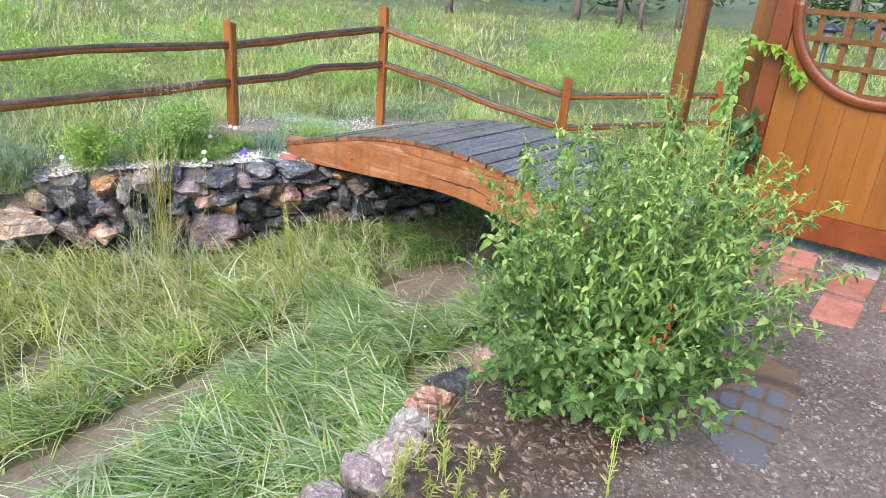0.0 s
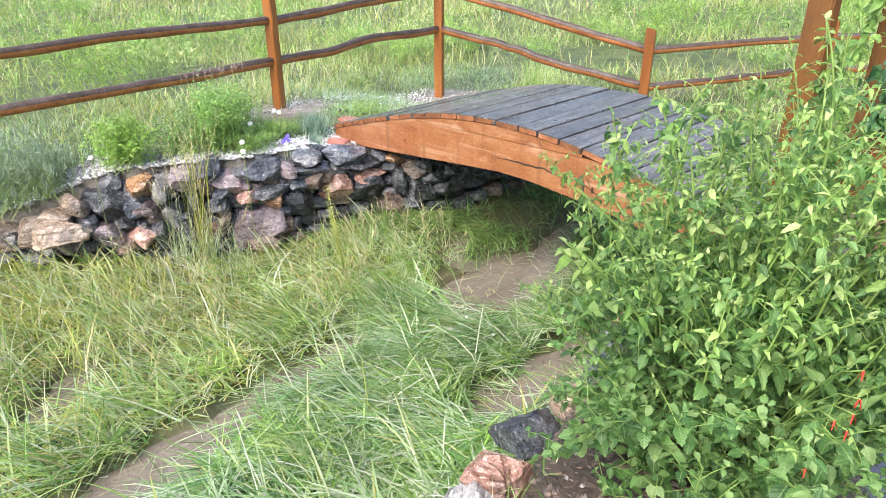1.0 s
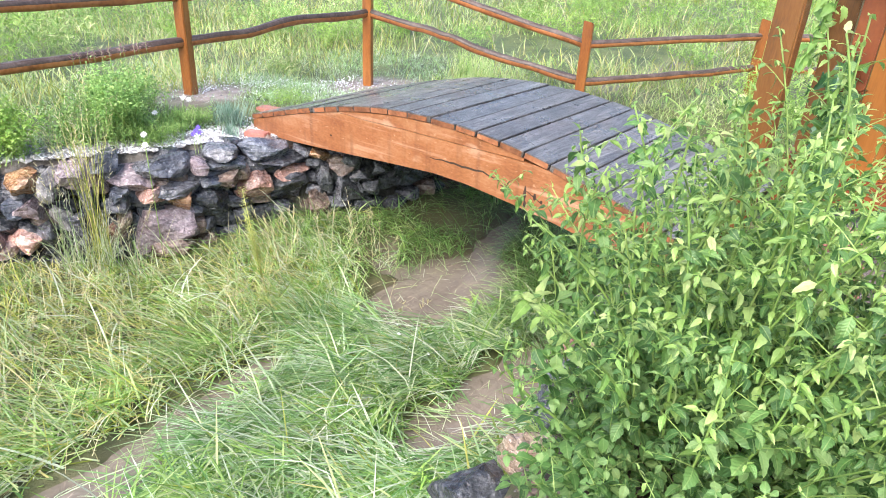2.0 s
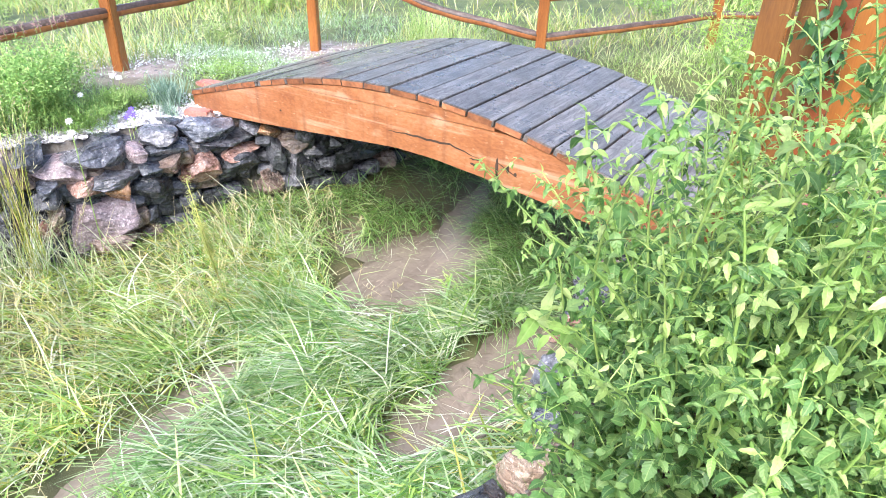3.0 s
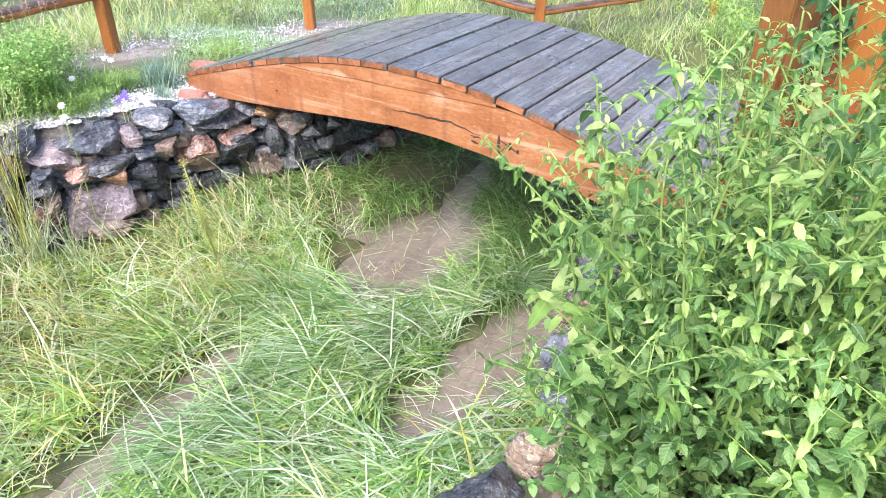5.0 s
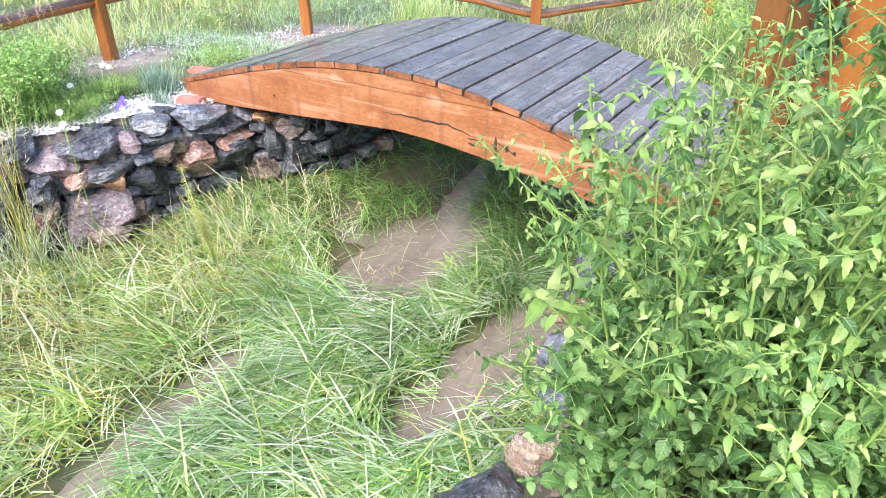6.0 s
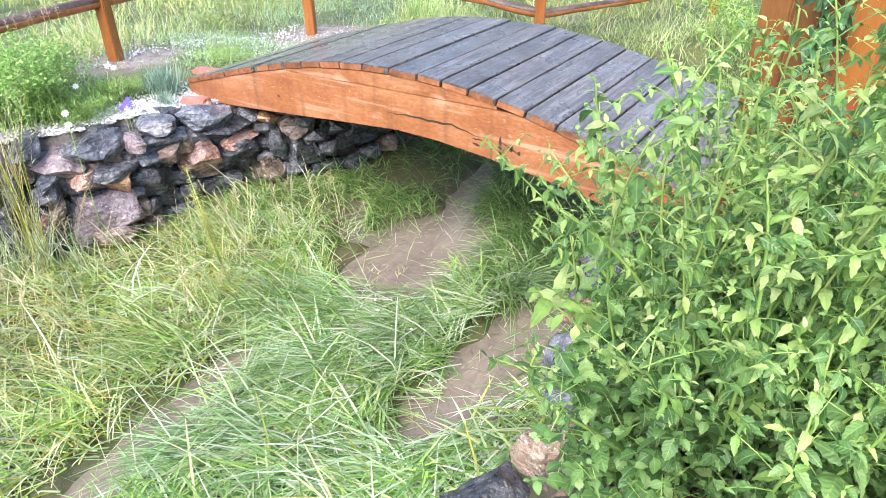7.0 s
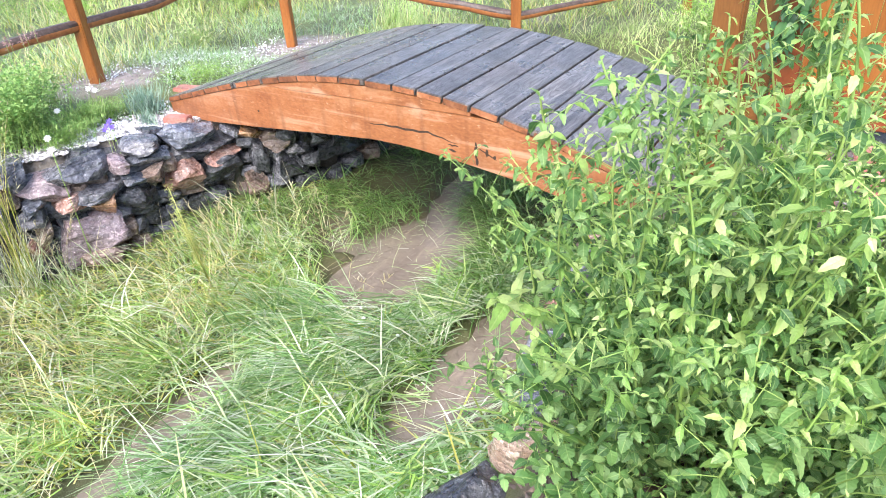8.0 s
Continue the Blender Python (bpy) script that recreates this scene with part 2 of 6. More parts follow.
boarded(deck_wood)
beam_wood = material("orange_stained_timber", [(0.194, 0.065, 0.024), (0.298, 0.114, 0.044), (0.376, 0.186, 0.096)], 3.5, 40, 0.42, 0.35, 0.10, (1.0, 3, 2.2), 0.2)
def weathered(m, pale, dark):
    """Adds pale scuffs along the grain and darker runs of damp down the face to a stained timber."""
    n, l = m.node_tree.nodes, m.node_tree.links
    bsdf = n["Principled BSDF"]
    last = bsdf.inputs["Base Color"].links[0].from_socket
    tc = n.new("ShaderNodeTexCoord")
    for scale, lo, hi, colour, most in (((1.4, 1, 26), 0.56, 0.70, pale, 0.70), ((16, 1, 0.9), 0.54, 0.72, dark, 0.5), ((3, 1, 5), 0.55, 0.75, dark, 0.45), ((26, 26, 60), 0.62, 0.72, pale, 0.55), ((5, 1, 9), 0.60, 0.70, pale, 0.6)):
        mp, tex, rr, mix = n.new("ShaderNodeMapping"), n.new("ShaderNodeTexNoise"), n.new("ShaderNodeMapRange"), n.new("ShaderNodeMix")
        mp.inputs["Scale"].default_value = scale
        tex.inputs["Scale"].default_value, tex.inputs["Detail"].default_value = 1.0, 5
        rr.inputs["From Min"].default_value, rr.inputs["From Max"].default_value, rr.inputs["To Max"].default_value = lo, hi, most
        mix.data_type = "RGBA"
        l.new(tc.outputs["Object"], mp.inputs["Vector"])
        l.new(mp.outputs[0], tex.inputs["Vector"])
        l.new(tex.outputs["Fac"], rr.inputs["Value"])
        l.new(rr.outputs[0], mix.inputs["Factor"])
        l.new(last, mix.inputs[6])
        mix.inputs[7].default_value = (*colour, 1)
        last = mix.outputs[2]
    l.new(last, bsdf.inputs["Base Color"])
    return m


weathered(beam_wood, (0.52, 0.32, 0.21), (0.105, 0.040, 0.018))
end_wood = material("worn_orange_end_grain", [(0.07, 0.028, 0.015), (0.235, 0.085, 0.034), (0.36, 0.155, 0.075)], 14, 60, 0.5, 0.4, 0.22)
post_wood = material("orange_stained_post", [(0.161, 0.048, 0.009), (0.264, 0.088, 0.017), (0.337, 0.132, 0.031)], 4, 45, 0.4, 0.3, 0.12, (4, 4, 0.6), 0.25)
rail_wood = material("orange_stained_rail", [(0.173, 0.058, 0.020), (0.331, 0.119, 0.038), (0.403, 0.173, 0.068)], 5, 40, 0.4, 0.35, 0.15, (1, 1, 1), 0.25)
arbor_wood = material("dark_orange_arbor_timber", [(0.080, 0.029, 0.007), (0.143, 0.054, 0.010), (0.187, 0.081, 0.018)], 4, 45, 0.4, 0.3, 0.1, (4, 4, 0.6), 0.25)
rail_top = material("dark_wet_rail_top", [(0.030, 0.017, 0.012), (0.068, 0.042, 0.031), (0.13, 0.095, 0.082)], 9, 55, 0.5, 0.6, 0.2, (1, 1, 1), 0.08)
crack_dark = material("dark_crack", [(0.02, 0.012, 0.008), (0.05, 0.03, 0.02)], 30, 80, 0.8)
board_wood = material("honey_stained_boards", [(0.178, 0.059, 0.007), (0.235, 0.084, 0.011), (0.269, 0.105, 0.019)], 3, 35, 0.42, 0.15, 0.08, (5, 5, 0.5), 0.15)
trim_wood = material("red_brown_trim", [(0.118, 0.026, 0.007), (0.168, 0.040, 0.008), (0.202, 0.057, 0.012)], 4, 40, 0.42, 0.2, 0.08, (2, 2, 1), 0.15)
def stone_material(name, cols):
    """Wet split stone: mottled at two scales, thin bedding layers, glossier where smooth."""
    m = material(name, [tuple(1.22 * c for c in col) for col in cols], 9, 38, 0.4, 0.9, 0.15, coat=0.35)
    n, l = m.node_tree.nodes, m.node_tree.links
    bsdf = n["Principled BSDF"]
    tc, mp, bed, grit = n.new("ShaderNodeTexCoord"), n.new("ShaderNodeMapping"), n.new("ShaderNodeTexNoise"), n.new("ShaderNodeTexNoise")
    mp.inputs["Scale"].default_value = (3, 3, 22)
    bed.inputs["Scale"].default_value, bed.inputs["Detail"].default_value = 2.2, 6
    grit.inputs["Scale"].default_value, grit.inputs["Detail"].default_value = 38, 10
    l.new(tc.outputs["Object"], mp.inputs["Vector"])
    l.new(mp.outputs[0], bed.inputs["Vector"])
    l.new(tc.outputs["Object"], grit.inputs["Vector"])
    first = [k for k in n if k.type == "BUMP"][0]
    first.inputs["Distance"].default_value = 0.012
    for tex, d in ((bed, 0.022), (grit, 0.016)):
        b = n.new("ShaderNodeBump")
        b.inputs["Strength"].default_value, b.inputs["Distance"].default_value = 0.8, d
        l.new(tex.outputs["Fac"], b.inputs["Height"])
        l.new(first.outputs[0], b.inputs["Normal"])
        first = b
    l.new(first.outputs[0], bsdf.inputs["Normal"])
    rr = n.new("ShaderNodeMapRange")
    rr.inputs["From Min"].default_value, rr.inputs["From Max"].default_value = 0.35, 0.65
    rr.inputs["To Min"].default_value, rr.inputs["To Max"].default_value = 0.12, 0.45
    l.new(grit.outputs["Fac"], rr.inputs["Value"])
    l.new(rr.outputs[0], bsdf.inputs["Roughness"])
    last = bsdf.inputs["Base Color"].links[0].from_socket
    for scale, lo, hi, mult in ((11, 0.52, 0.68, 1.9), (6, 0.50, 0.64, 0.40), (85, 0.60, 0.66, 2.6), (190, 0.60, 0.66, 2.2)):
        tex, mr, mul, mix = n.new("ShaderNodeTexNoise"), n.new("ShaderNodeMapRange"), n.new("ShaderNodeHueSaturation"), n.new("ShaderNodeMix")
        tex.inputs["Scale"].default_value, tex.inputs["Detail"].default_value = scale, 7
        mr.inputs["From Min"].default_value, mr.inputs["From Max"].default_value, mr.inputs["To Max"].default_value = lo, hi, 0.7
        mul.inputs["Value"].default_value, mul.inputs["Saturation"].default_value = mult, 0.8
        mix.data_type = "RGBA"
        l.new(tc.outputs["Object"], tex.inputs["Vector"])
        l.new(tex.outputs["Fac"], mr.inputs["Value"])
        l.new(mr.outputs[0], mix.inputs["Factor"])
        l.new(last, mul.inputs["Color"])
        l.new(last, mix.inputs[6])
        l.new(mul.outputs[0], mix.inputs[7])
        last = mix.outputs[2]
    l.new(last, bsdf.inputs["Base Color"])
    return m


ROCK = {}
for key, cols in {
    "slate": [(0.024, 0.025, 0.031), (0.070, 0.072, 0.083), (0.190, 0.192, 0.212)],
    "black": [(0.010, 0.011, 0.014), (0.032, 0.034, 0.041), (0.105, 0.110, 0.120)],
    "blue": [(0.030, 0.034, 0.046), (0.078, 0.088, 0.112), (0.210, 0.225, 0.260)],
    "grey": [(0.114, 0.104, 0.104), (0.219, 0.204, 0.200), (0.342, 0.324, 0.314)],
    "plum": [(0.099, 0.070, 0.074), (0.196, 0.151, 0.162), (0.312, 0.255, 0.267)],
    "pink": [(0.209, 0.095, 0.071), (0.437, 0.256, 0.209), (0.571, 0.447, 0.409)],
    "rust": [(0.114, 0.058, 0.044), (0.280, 0.145, 0.108), (0.430, 0.290, 0.235)],
    "ochre": [(0.124, 0.052, 0.019), (0.267, 0.133, 0.057), (0.399, 0.267, 0.152)],
    "tan": [(0.120, 0.082, 0.060), (0.235, 0.170, 0.125), (0.370, 0.300, 0.245)],
    "brown": [(0.059, 0.041, 0.033), (0.151, 0.105, 0.081), (0.279, 0.210, 0.174)],
    "mottled": [(0.085, 0.062, 0.060), (0.22, 0.18, 0.175), (0.44, 0.40, 0.385)],
}.items():
    ROCK[key] = stone_material("wet_stone_" + key, cols)
hail = material("melting_hail", [(0.55, 0.58, 0.62), (0.75, 0.77, 0.80), (0.82, 0.83, 0.84)], 20, 90, 0.35, 0.2, 0.1)
pebble_mat = material("pale_pebbles", [(0.10, 0.09, 0.088), (0.28, 0.265, 0.26), (0.60, 0.59, 0.58)], 30, 90, 0.5, 0.3, 0.55, by="island")
gravel_mat = material("grey_gravel_stones", [(0.05, 0.044, 0.04), (0.15, 0.135, 0.125), (0.33, 0.31, 0.30)], 30, 90, 0.45, 0.3, 0.5, by="island")
chip_mat = material("bark_chips", [(0.031, 0.025, 0.021), (0.108, 0.077, 0.060), (0.233, 0.196, 0.167)], 20, 70, 0.6, 0.4, 0.5, by="island")
bark_piece_mat = material("bark_pieces", [(0.060, 0.038, 0.028), (0.190, 0.125, 0.088), (0.330, 0.260, 0.220)], 20, 70, 0.6, 0.5, 0.55, by="island")
paver_mat = material("terracotta_paver", [(0.243, 0.094, 0.071), (0.364, 0.151, 0.115), (0.464, 0.229, 0.189)], 10, 60, 0.5, 0.4, 0.14)
stone_paver = material("grey_stone_slab", [(0.16, 0.14, 0.15), (0.30, 0.28, 0.29), (0.42, 0.40, 0.41)], 10, 60, 0.45, 0.4, 0.1)
bark = material("pine_bark", [(0.08, 0.065, 0.062), (0.18, 0.145, 0.135), (0.28, 0.23, 0.22)], 6, 25, 0.85, 0.9, 0.15, (3, 3, 0.6))
lamp_metal = material("dark_lantern_metal", [(0.03, 0.035, 0.05), (0.08, 0.09, 0.12)], 10, 40, 0.35, 0.1, metal=0.4)
muddy_water = water_material("muddy_water", (0.200, 0.167, 0.134), 0.07, 0.45, 16, streaks=True)
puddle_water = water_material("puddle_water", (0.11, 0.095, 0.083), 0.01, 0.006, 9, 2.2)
ground_mat = ground_material()
grass_green = leafy("green_grass", [(0.103, 0.214, 0.032), (0.216, 0.377, 0.076), (0.353, 0.510, 0.153), (0.592, 0.632, 0.327)], 0.36)
# the bluish and near-white tones carry the sky's sheen on wet blades
grass_blue = leafy("flattened_wet_grass", [(0.092, 0.212, 0.051), (0.208, 0.370, 0.130), (0.367, 0.529, 0.260), (0.673, 0.710, 0.586)], 0.3)
# darker copy of the green grass; the bridge's shade is in its tones
grass_shaded = leafy("shaded_green_grass", [(0.070, 0.180, 0.041), (0.149, 0.310, 0.076), (0.258, 0.446, 0.123), (0.516, 0.634, 0.303)], 0.34)
grass_yellow = leafy("yellowing_grass", [(0.179, 0.252, 0.028), (0.350, 0.391, 0.067), (0.497, 0.484, 0.135), (0.677, 0.577, 0.317)], 0.4)
grass_pale = leafy("pale_blade", [(0.221, 0.365, 0.116), (0.381, 0.499, 0.231), (0.552, 0.614, 0.393), (0.682, 0.691, 0.602)], 0.3)
turf_green = leafy("turf_grass", [(0.175, 0.331, 0.120), (0.292, 0.459, 0.205), (0.443, 0.576, 0.342), (0.641, 0.682, 0.614)], 0.45, 0.35, 0.25)
grass_dry = leafy("seeding_straw", [(0.36, 0.32, 0.16), (0.50, 0.45, 0.26), (0.58, 0.54, 0.36)], 0.6, 0.25)
meadow_green = leafy("meadow_grass", [(0.179, 0.296, 0.073), (0.291, 0.423, 0.133), (0.426, 0.529, 0.218), (0.582, 0.582, 0.327)], 0.6, 0.3, 0.45, patch=0.8)
leaf_green = leafy("shrub_leaf", [(0.053, 0.131, 0.038), (0.109, 0.237, 0.067), (0.176, 0.331, 0.097), (0.282, 0.424, 0.155)], 0.36, 0.42, 0.25, 130, 0.3)
leaf_young = leafy("young_shrub_leaf", [(0.184, 0.347, 0.078), (0.281, 0.457, 0.112), (0.389, 0.551, 0.162), (0.540, 0.640, 0.280)], 0.38, 0.42, 0.2, 130, 0.25)
stem_green = leafy("shrub_stem", [(0.201, 0.330, 0.073), (0.332, 0.453, 0.135)], 0.5, 0.15)
weed_green = leafy("weed_leaf", [(0.151, 0.310, 0.070), (0.264, 0.459, 0.110), (0.472, 0.620, 0.204)], 0.5)
lime_green = leafy("lime_leaf", [(0.187, 0.357, 0.060), (0.297, 0.483, 0.096), (0.418, 0.567, 0.156)], 0.5)
catmint_green = leafy("catmint_leaf", [(0.133, 0.267, 0.072), (0.245, 0.429, 0.117), (0.462, 0.624, 0.221)], 0.5)
sage_grey = leafy("sage_leaf", [(0.172, 0.258, 0.154), (0.276, 0.370, 0.242), (0.402, 0.482, 0.352)], 0.6)
iris_blue = leafy("blue_green_blade", [(0.14, 0.25, 0.17), (0.24, 0.36, 0.27), (0.36, 0.47, 0.38)], 0.5)
vine_dark = leafy("vine_leaf", [(0.025, 0.085, 0.03), (0.045, 0.13, 0.045), (0.08, 0.19, 0.05)], 0.4, 0.2)
vine_light = leafy("young_vine_leaf", [(0.16, 0.32, 0.03), (0.26, 0.42, 0.05)], 0.4)
pine_green = leafy("pine_needles", [(0.05, 0.10, 0.045), (0.09, 0.16, 0.07), (0.14, 0.21, 0.10)], 0.6, 0.2)
dock_green = leafy("dock_seed", [(0.24, 0.32, 0.07), (0.36, 0.41, 0.10), (0.44, 0.42, 0.14)], 0.6, 0.2)
petal_white = leafy("white_petal", [(0.75, 0.76, 0.78), (0.82, 0.82, 0.82)], 0.6)
petal_violet = leafy("violet_petal", [(0.110, 0.060, 0.495), (0.176, 0.110, 0.630)], 0.6)
petal_red = leafy("red_petal", [(0.70, 0.03, 0.02), (0.80, 0.09, 0.05)], 0.5)
petal_pink = leafy("pink_flower", [(0.38, 0.20, 0.20), (0.52, 0.34, 0.32)], 0.6)


# ---- mesh helpers ----
def part(name, data, mat, parent=None, label=""):
    """Links a bmesh, or (vertices, faces), as one mesh object under a thing or a part."""
    me = bpy.data.meshes.new(name)
    if isinstance(data, tuple):
        me.from_pydata([tuple(v) for v in data[0]], [], data[1])
    else:
        data.to_mesh(me)
        data.free()
    me.materials.append(mat)
    ob = new(name, me)
    if parent is not None:
        ob.parent = parent
    if label:
        ob["label"] = label
    return ob


def thing(name, label, category, group="", kind="", at=(0, 0, 0)):
    ob = new(name)
    ob.location = at
    ob.empty_display_size = 0.1
    return tagged(ob, label, category, group, kind)


def keep(ob, parent):
    """Parents ob to a thing that stands off the origin, leaving ob where it is."""
    ob.parent = parent
    ob.matrix_parent_inverse = Matrix.Translation(parent.location).inverted()
    return ob


def quick_mesh(name, verts, quads, tris, mat, smooth=False):
    """A mesh straight from arrays of corners, four- and three-sided faces."""
    me = bpy.data.meshes.new(name)
    nq, nt = len(quads), len(tris)
    me.vertices.add(len(verts))
    me.vertices.foreach_set("co", np.asarray(verts, np.float32).ravel())
    loops = np.concatenate([np.asarray(quads, np.int32).ravel(), np.asarray(tris, np.int32).ravel()])
    me.loops.add(len(loops))
    me.loops.foreach_set("vertex_index", loops)
    me.polygons.add(nq + nt)
    starts = np.concatenate([np.arange(nq) * 4, nq * 4 + np.arange(nt) * 3]).astype(np.int32)
    me.polygons.foreach_set("loop_start", starts)
    me.polygons.foreach_set("use_smooth", np.full(nq + nt, smooth))
    me.update(calc_edges=True)
    me.validate()
    me.materials.append(mat)
    return me


def blades(base, length, width, heading, lean, droop, levels=(0.0, 0.35, 0.7, 1.0)):
    """Grass blades as tapered bent strips. heading: which way each leans; lean: 0 upright to 1 flat; droop: how far the tip falls over."""
    n = len(base)
    side = np.stack([-np.sin(heading), np.cos(heading), np.zeros(n)], 1)
    out = np.stack([np.cos(heading), np.sin(heading), np.zeros(n)], 1)
    twist = rng.uniform(-0.9, 0.9, n)[:, None]
    side = side * np.cos(twist) + out * np.sin(twist)
    up = np.array([0, 0, 1.0])
    rows = []
    for s in levels:
        a = lean * (math.pi / 2) + droop * s * 1.3
        mid = lean * (math.pi / 2) + droop * s * 0.65
        p = base + (length * s)[:, None] * (out * np.sin(mid)[:, None] + up * np.cos(mid)[:, None])
        w = width * (0.8 + 0.5 * s) * (1 - s) ** 0.6 if s < 1 else width * 0
        if s < 1:
            rows += [p - side * w[:, None] / 2, p + side * w[:, None] / 2]
        else:
            rows.append(p)
    k = len(rows)
    verts = np.stack(rows, 1).reshape(-1, 3)
    i0 = (np.arange(n) * k)[:, None]
    quads = np.concatenate([i0 + np.array([2 * j, 2 * j + 1, 2 * j + 3, 2 * j + 2]) for j in range(len(levels) - 2)])
    tris = i0 + np.array([k - 3, k - 2, k - 1])
    return verts, quads, tris


def grass(name, base, length, width, heading, lean, droop, mat, label, category="grass", levels=(0.0, 0.35, 0.7, 1.0), parent=None, dry=False):
    if dry:
        # the current keeps its own bed open: few blades reach across it
        lie = length * np.sin(np.clip((lean * math.pi / 2 + droop * 0.5), 0, math.pi / 2))
        wet = np.zeros(len(base))
        for part_way in (0.5, 0.95):
            wet = np.maximum(wet, channel(base[:, 0] + np.cos(heading) * lie * part_way, base[:, 1] + np.sin(heading) * lie * part_way))
        ok = rng.random(len(base)) > 0.88 * wet
        base, length, width, heading, lean, droop = base[ok], length[ok], width[ok], heading[ok], lean[ok], droop[ok]
    v, q, t = blades(base, length, width, heading, lean, droop, levels)
    ob = new(name, quick_mesh(name, v, q, t, mat))
    if parent is not None:
        ob.parent = parent
        return ob
    return tagged(ob, label, category, kind="stuff")


def tube(points, radii, sides=6):
    """A tapered tube along points, closed at both ends."""
    bm = bmesh.new()
    pts = [Vector(p) for p in points]
    rings = []
    for i, p in enumerate(pts):
        d = (pts[min(i + 1, len(pts) - 1)] - pts[max(i - 1, 0)]).normalized()
        a = d.orthogonal().normalized() if abs(d.z) < 0.9 else d.cross(Vector((0, 1, 0))).normalized()
        if i and rings:
            a = (last_a - d * last_a.dot(d)).normalized()
        last_a = a
        b = d.cross(a)
        rings.append([bm.verts.new(p + (a * math.cos(k / sides * math.tau) + b * math.sin(k / sides * math.tau)) * radii[i]) for k in range(sides)])
    for r1, r2 in zip(rings, rings[1:]):
        for k in range(sides):
            f = bm.faces.new((r1[k], r1[(k + 1) % sides], r2[(k + 1) % sides], r2[k]))
            f.smooth = True
    bm.faces.new(rings[0][::-1])
    bm.faces.new(rings[-1])
    return bm


def block(x0, x1, y0, y1, z0, z1, bevel=0.004, cuts=0, wobble=0.0):
    """A sawn timber: a box with eased edges, and a little unevenness along it."""
    bm = bmesh.new()
    bmesh.ops.create_cube(bm, size=1, matrix=Matrix.Translation(((x0 + x1) / 2, (y0 + y1) / 2, (z0 + z1) / 2)) @ Matrix.Diagonal((x1 - x0, y1 - y0, z1 - z0, 1)))
    if cuts:
        size = (x1 - x0, y1 - y0, z1 - z0)
        ax = size.index(max(size))
        es = [e for e in bm.edges if abs((e.verts[0].co - e.verts[1].co)[ax]) > size[ax] * 0.9]
        bmesh.ops.subdivide_edges(bm, edges=es, cuts=cuts)
    if bevel:
        bmesh.ops.bevel(bm, geom=[e for e in bm.edges if len(e.link_faces) == 2 and e.calc_face_angle() > 0.5], offset=bevel, segments=2, affect="EDGES")
    if wobble:
        for v in bm.verts:
            v.co += noise.noise_vector(v.co * 3.1) * wobble
    return bm


SPHERES = {}


def rock_mesh(name, size, seed, mat, detail=4, cuts=13, rugged=0.05, boxy=0.55):
    """A split stone: a ball cut by many planes and roughened."""
    if detail not in SPHERES:
        bm = bmesh.new()
        bmesh.ops.create_icosphere(bm, subdivisions=detail, radius=1)
        SPHERES[detail] = (np.array([v.co for v in bm.verts]), np.array([[v.index for v in f.verts] for f in bm.faces]))
        bm.free()
    v, f = SPHERES[detail]
    v = v.copy()
    r = np.random.default_rng(seed)
    v = np.sign(v) * np.abs(v) ** boxy
    for _ in range(cuts):
        nn = r.normal(size=3)
        nn /= np.linalg.norm(nn)
        over = np.maximum(0, v @ nn - r.uniform(0.58, 0.92))
        v -= over[:, None] * nn
    wob = np.array([noise.fractal(Vector(p) * 1.7 + Vector((seed * 3.1, 0, 0)), 1.0, 2.0, 4) for p in v])
    wob = wob + 0.5 * np.array([noise.fractal(Vector(p) * 5.5 + Vector((0, seed * 1.7, 0)), 0.8, 2.0, 4) for p in v])
    layer = np.array([noise.noise(Vector((p[0] * 0.6, p[1] * 0.6, p[2] * 5 + seed))) for p in v])
    v *= (1 + rugged * wob + 0.05 * layer)[:, None]
    v *= np.array(size) / 2 / 0.92
    return quick_mesh(name, v, np.zeros((0, 4), int), f, mat)


def toothed_leaf(rows=7, half=0.24, fold=0.28, curl=0.5, tooth=0.035):
    """One leaf, 1 long with its stalk, folded along its midrib, with a toothed edge and a drooping pointed tip."""
    verts, tris = [(0, 0, 0)], []
    ts = np.linspace(0.10, 0.93, rows)
    for k, t in enumerate(ts):
        u = (t - 0.08) / 0.92
        w = half * math.sin(math.pi * min(1, u ** 0.62)) ** 0.85 + (tooth if k % 2 else -tooth * 0.4) * (0.3 if k in (0, rows - 1) else 1)
        z = 0.06 * math.sin(3 * t) - curl * t * t * 0.5
        verts += [(t, 0, z), (t + 0.02, max(w, 0.01), z + w * fold), (t + 0.02, -max(w, 0.01), z + w * fold)]
    verts.append((1, 0, -curl * 0.5))
    for k in range(rows - 1):
        a, b = 1 + 3 * k, 4 + 3 * k
        tris += [(a, b, a + 1), (b, b + 1, a + 1), (b, a, a + 2), (b + 2, b, a + 2)]
    e, last = 1 + 3 * (rows - 1), len(verts) - 1
    tris += [(0, 1, 2), (1, 0, 3), (e, last, e + 1), (last, e, e + 2)]
    return np.array(verts, float), np.array(tris)


def veined(me, template):
    """Writes how far along and across its leaf each corner of a mesh of leaf copies lies."""
    tv, n = template[0], len(me.vertices) // len(template[0])
    for layer, axis in (("along", 0), ("across", 1)):
        me.attributes.new(layer, "FLOAT", "POINT").data.foreach_set("value", np.tile(tv[:, axis], n).astype(np.float32))
    return me


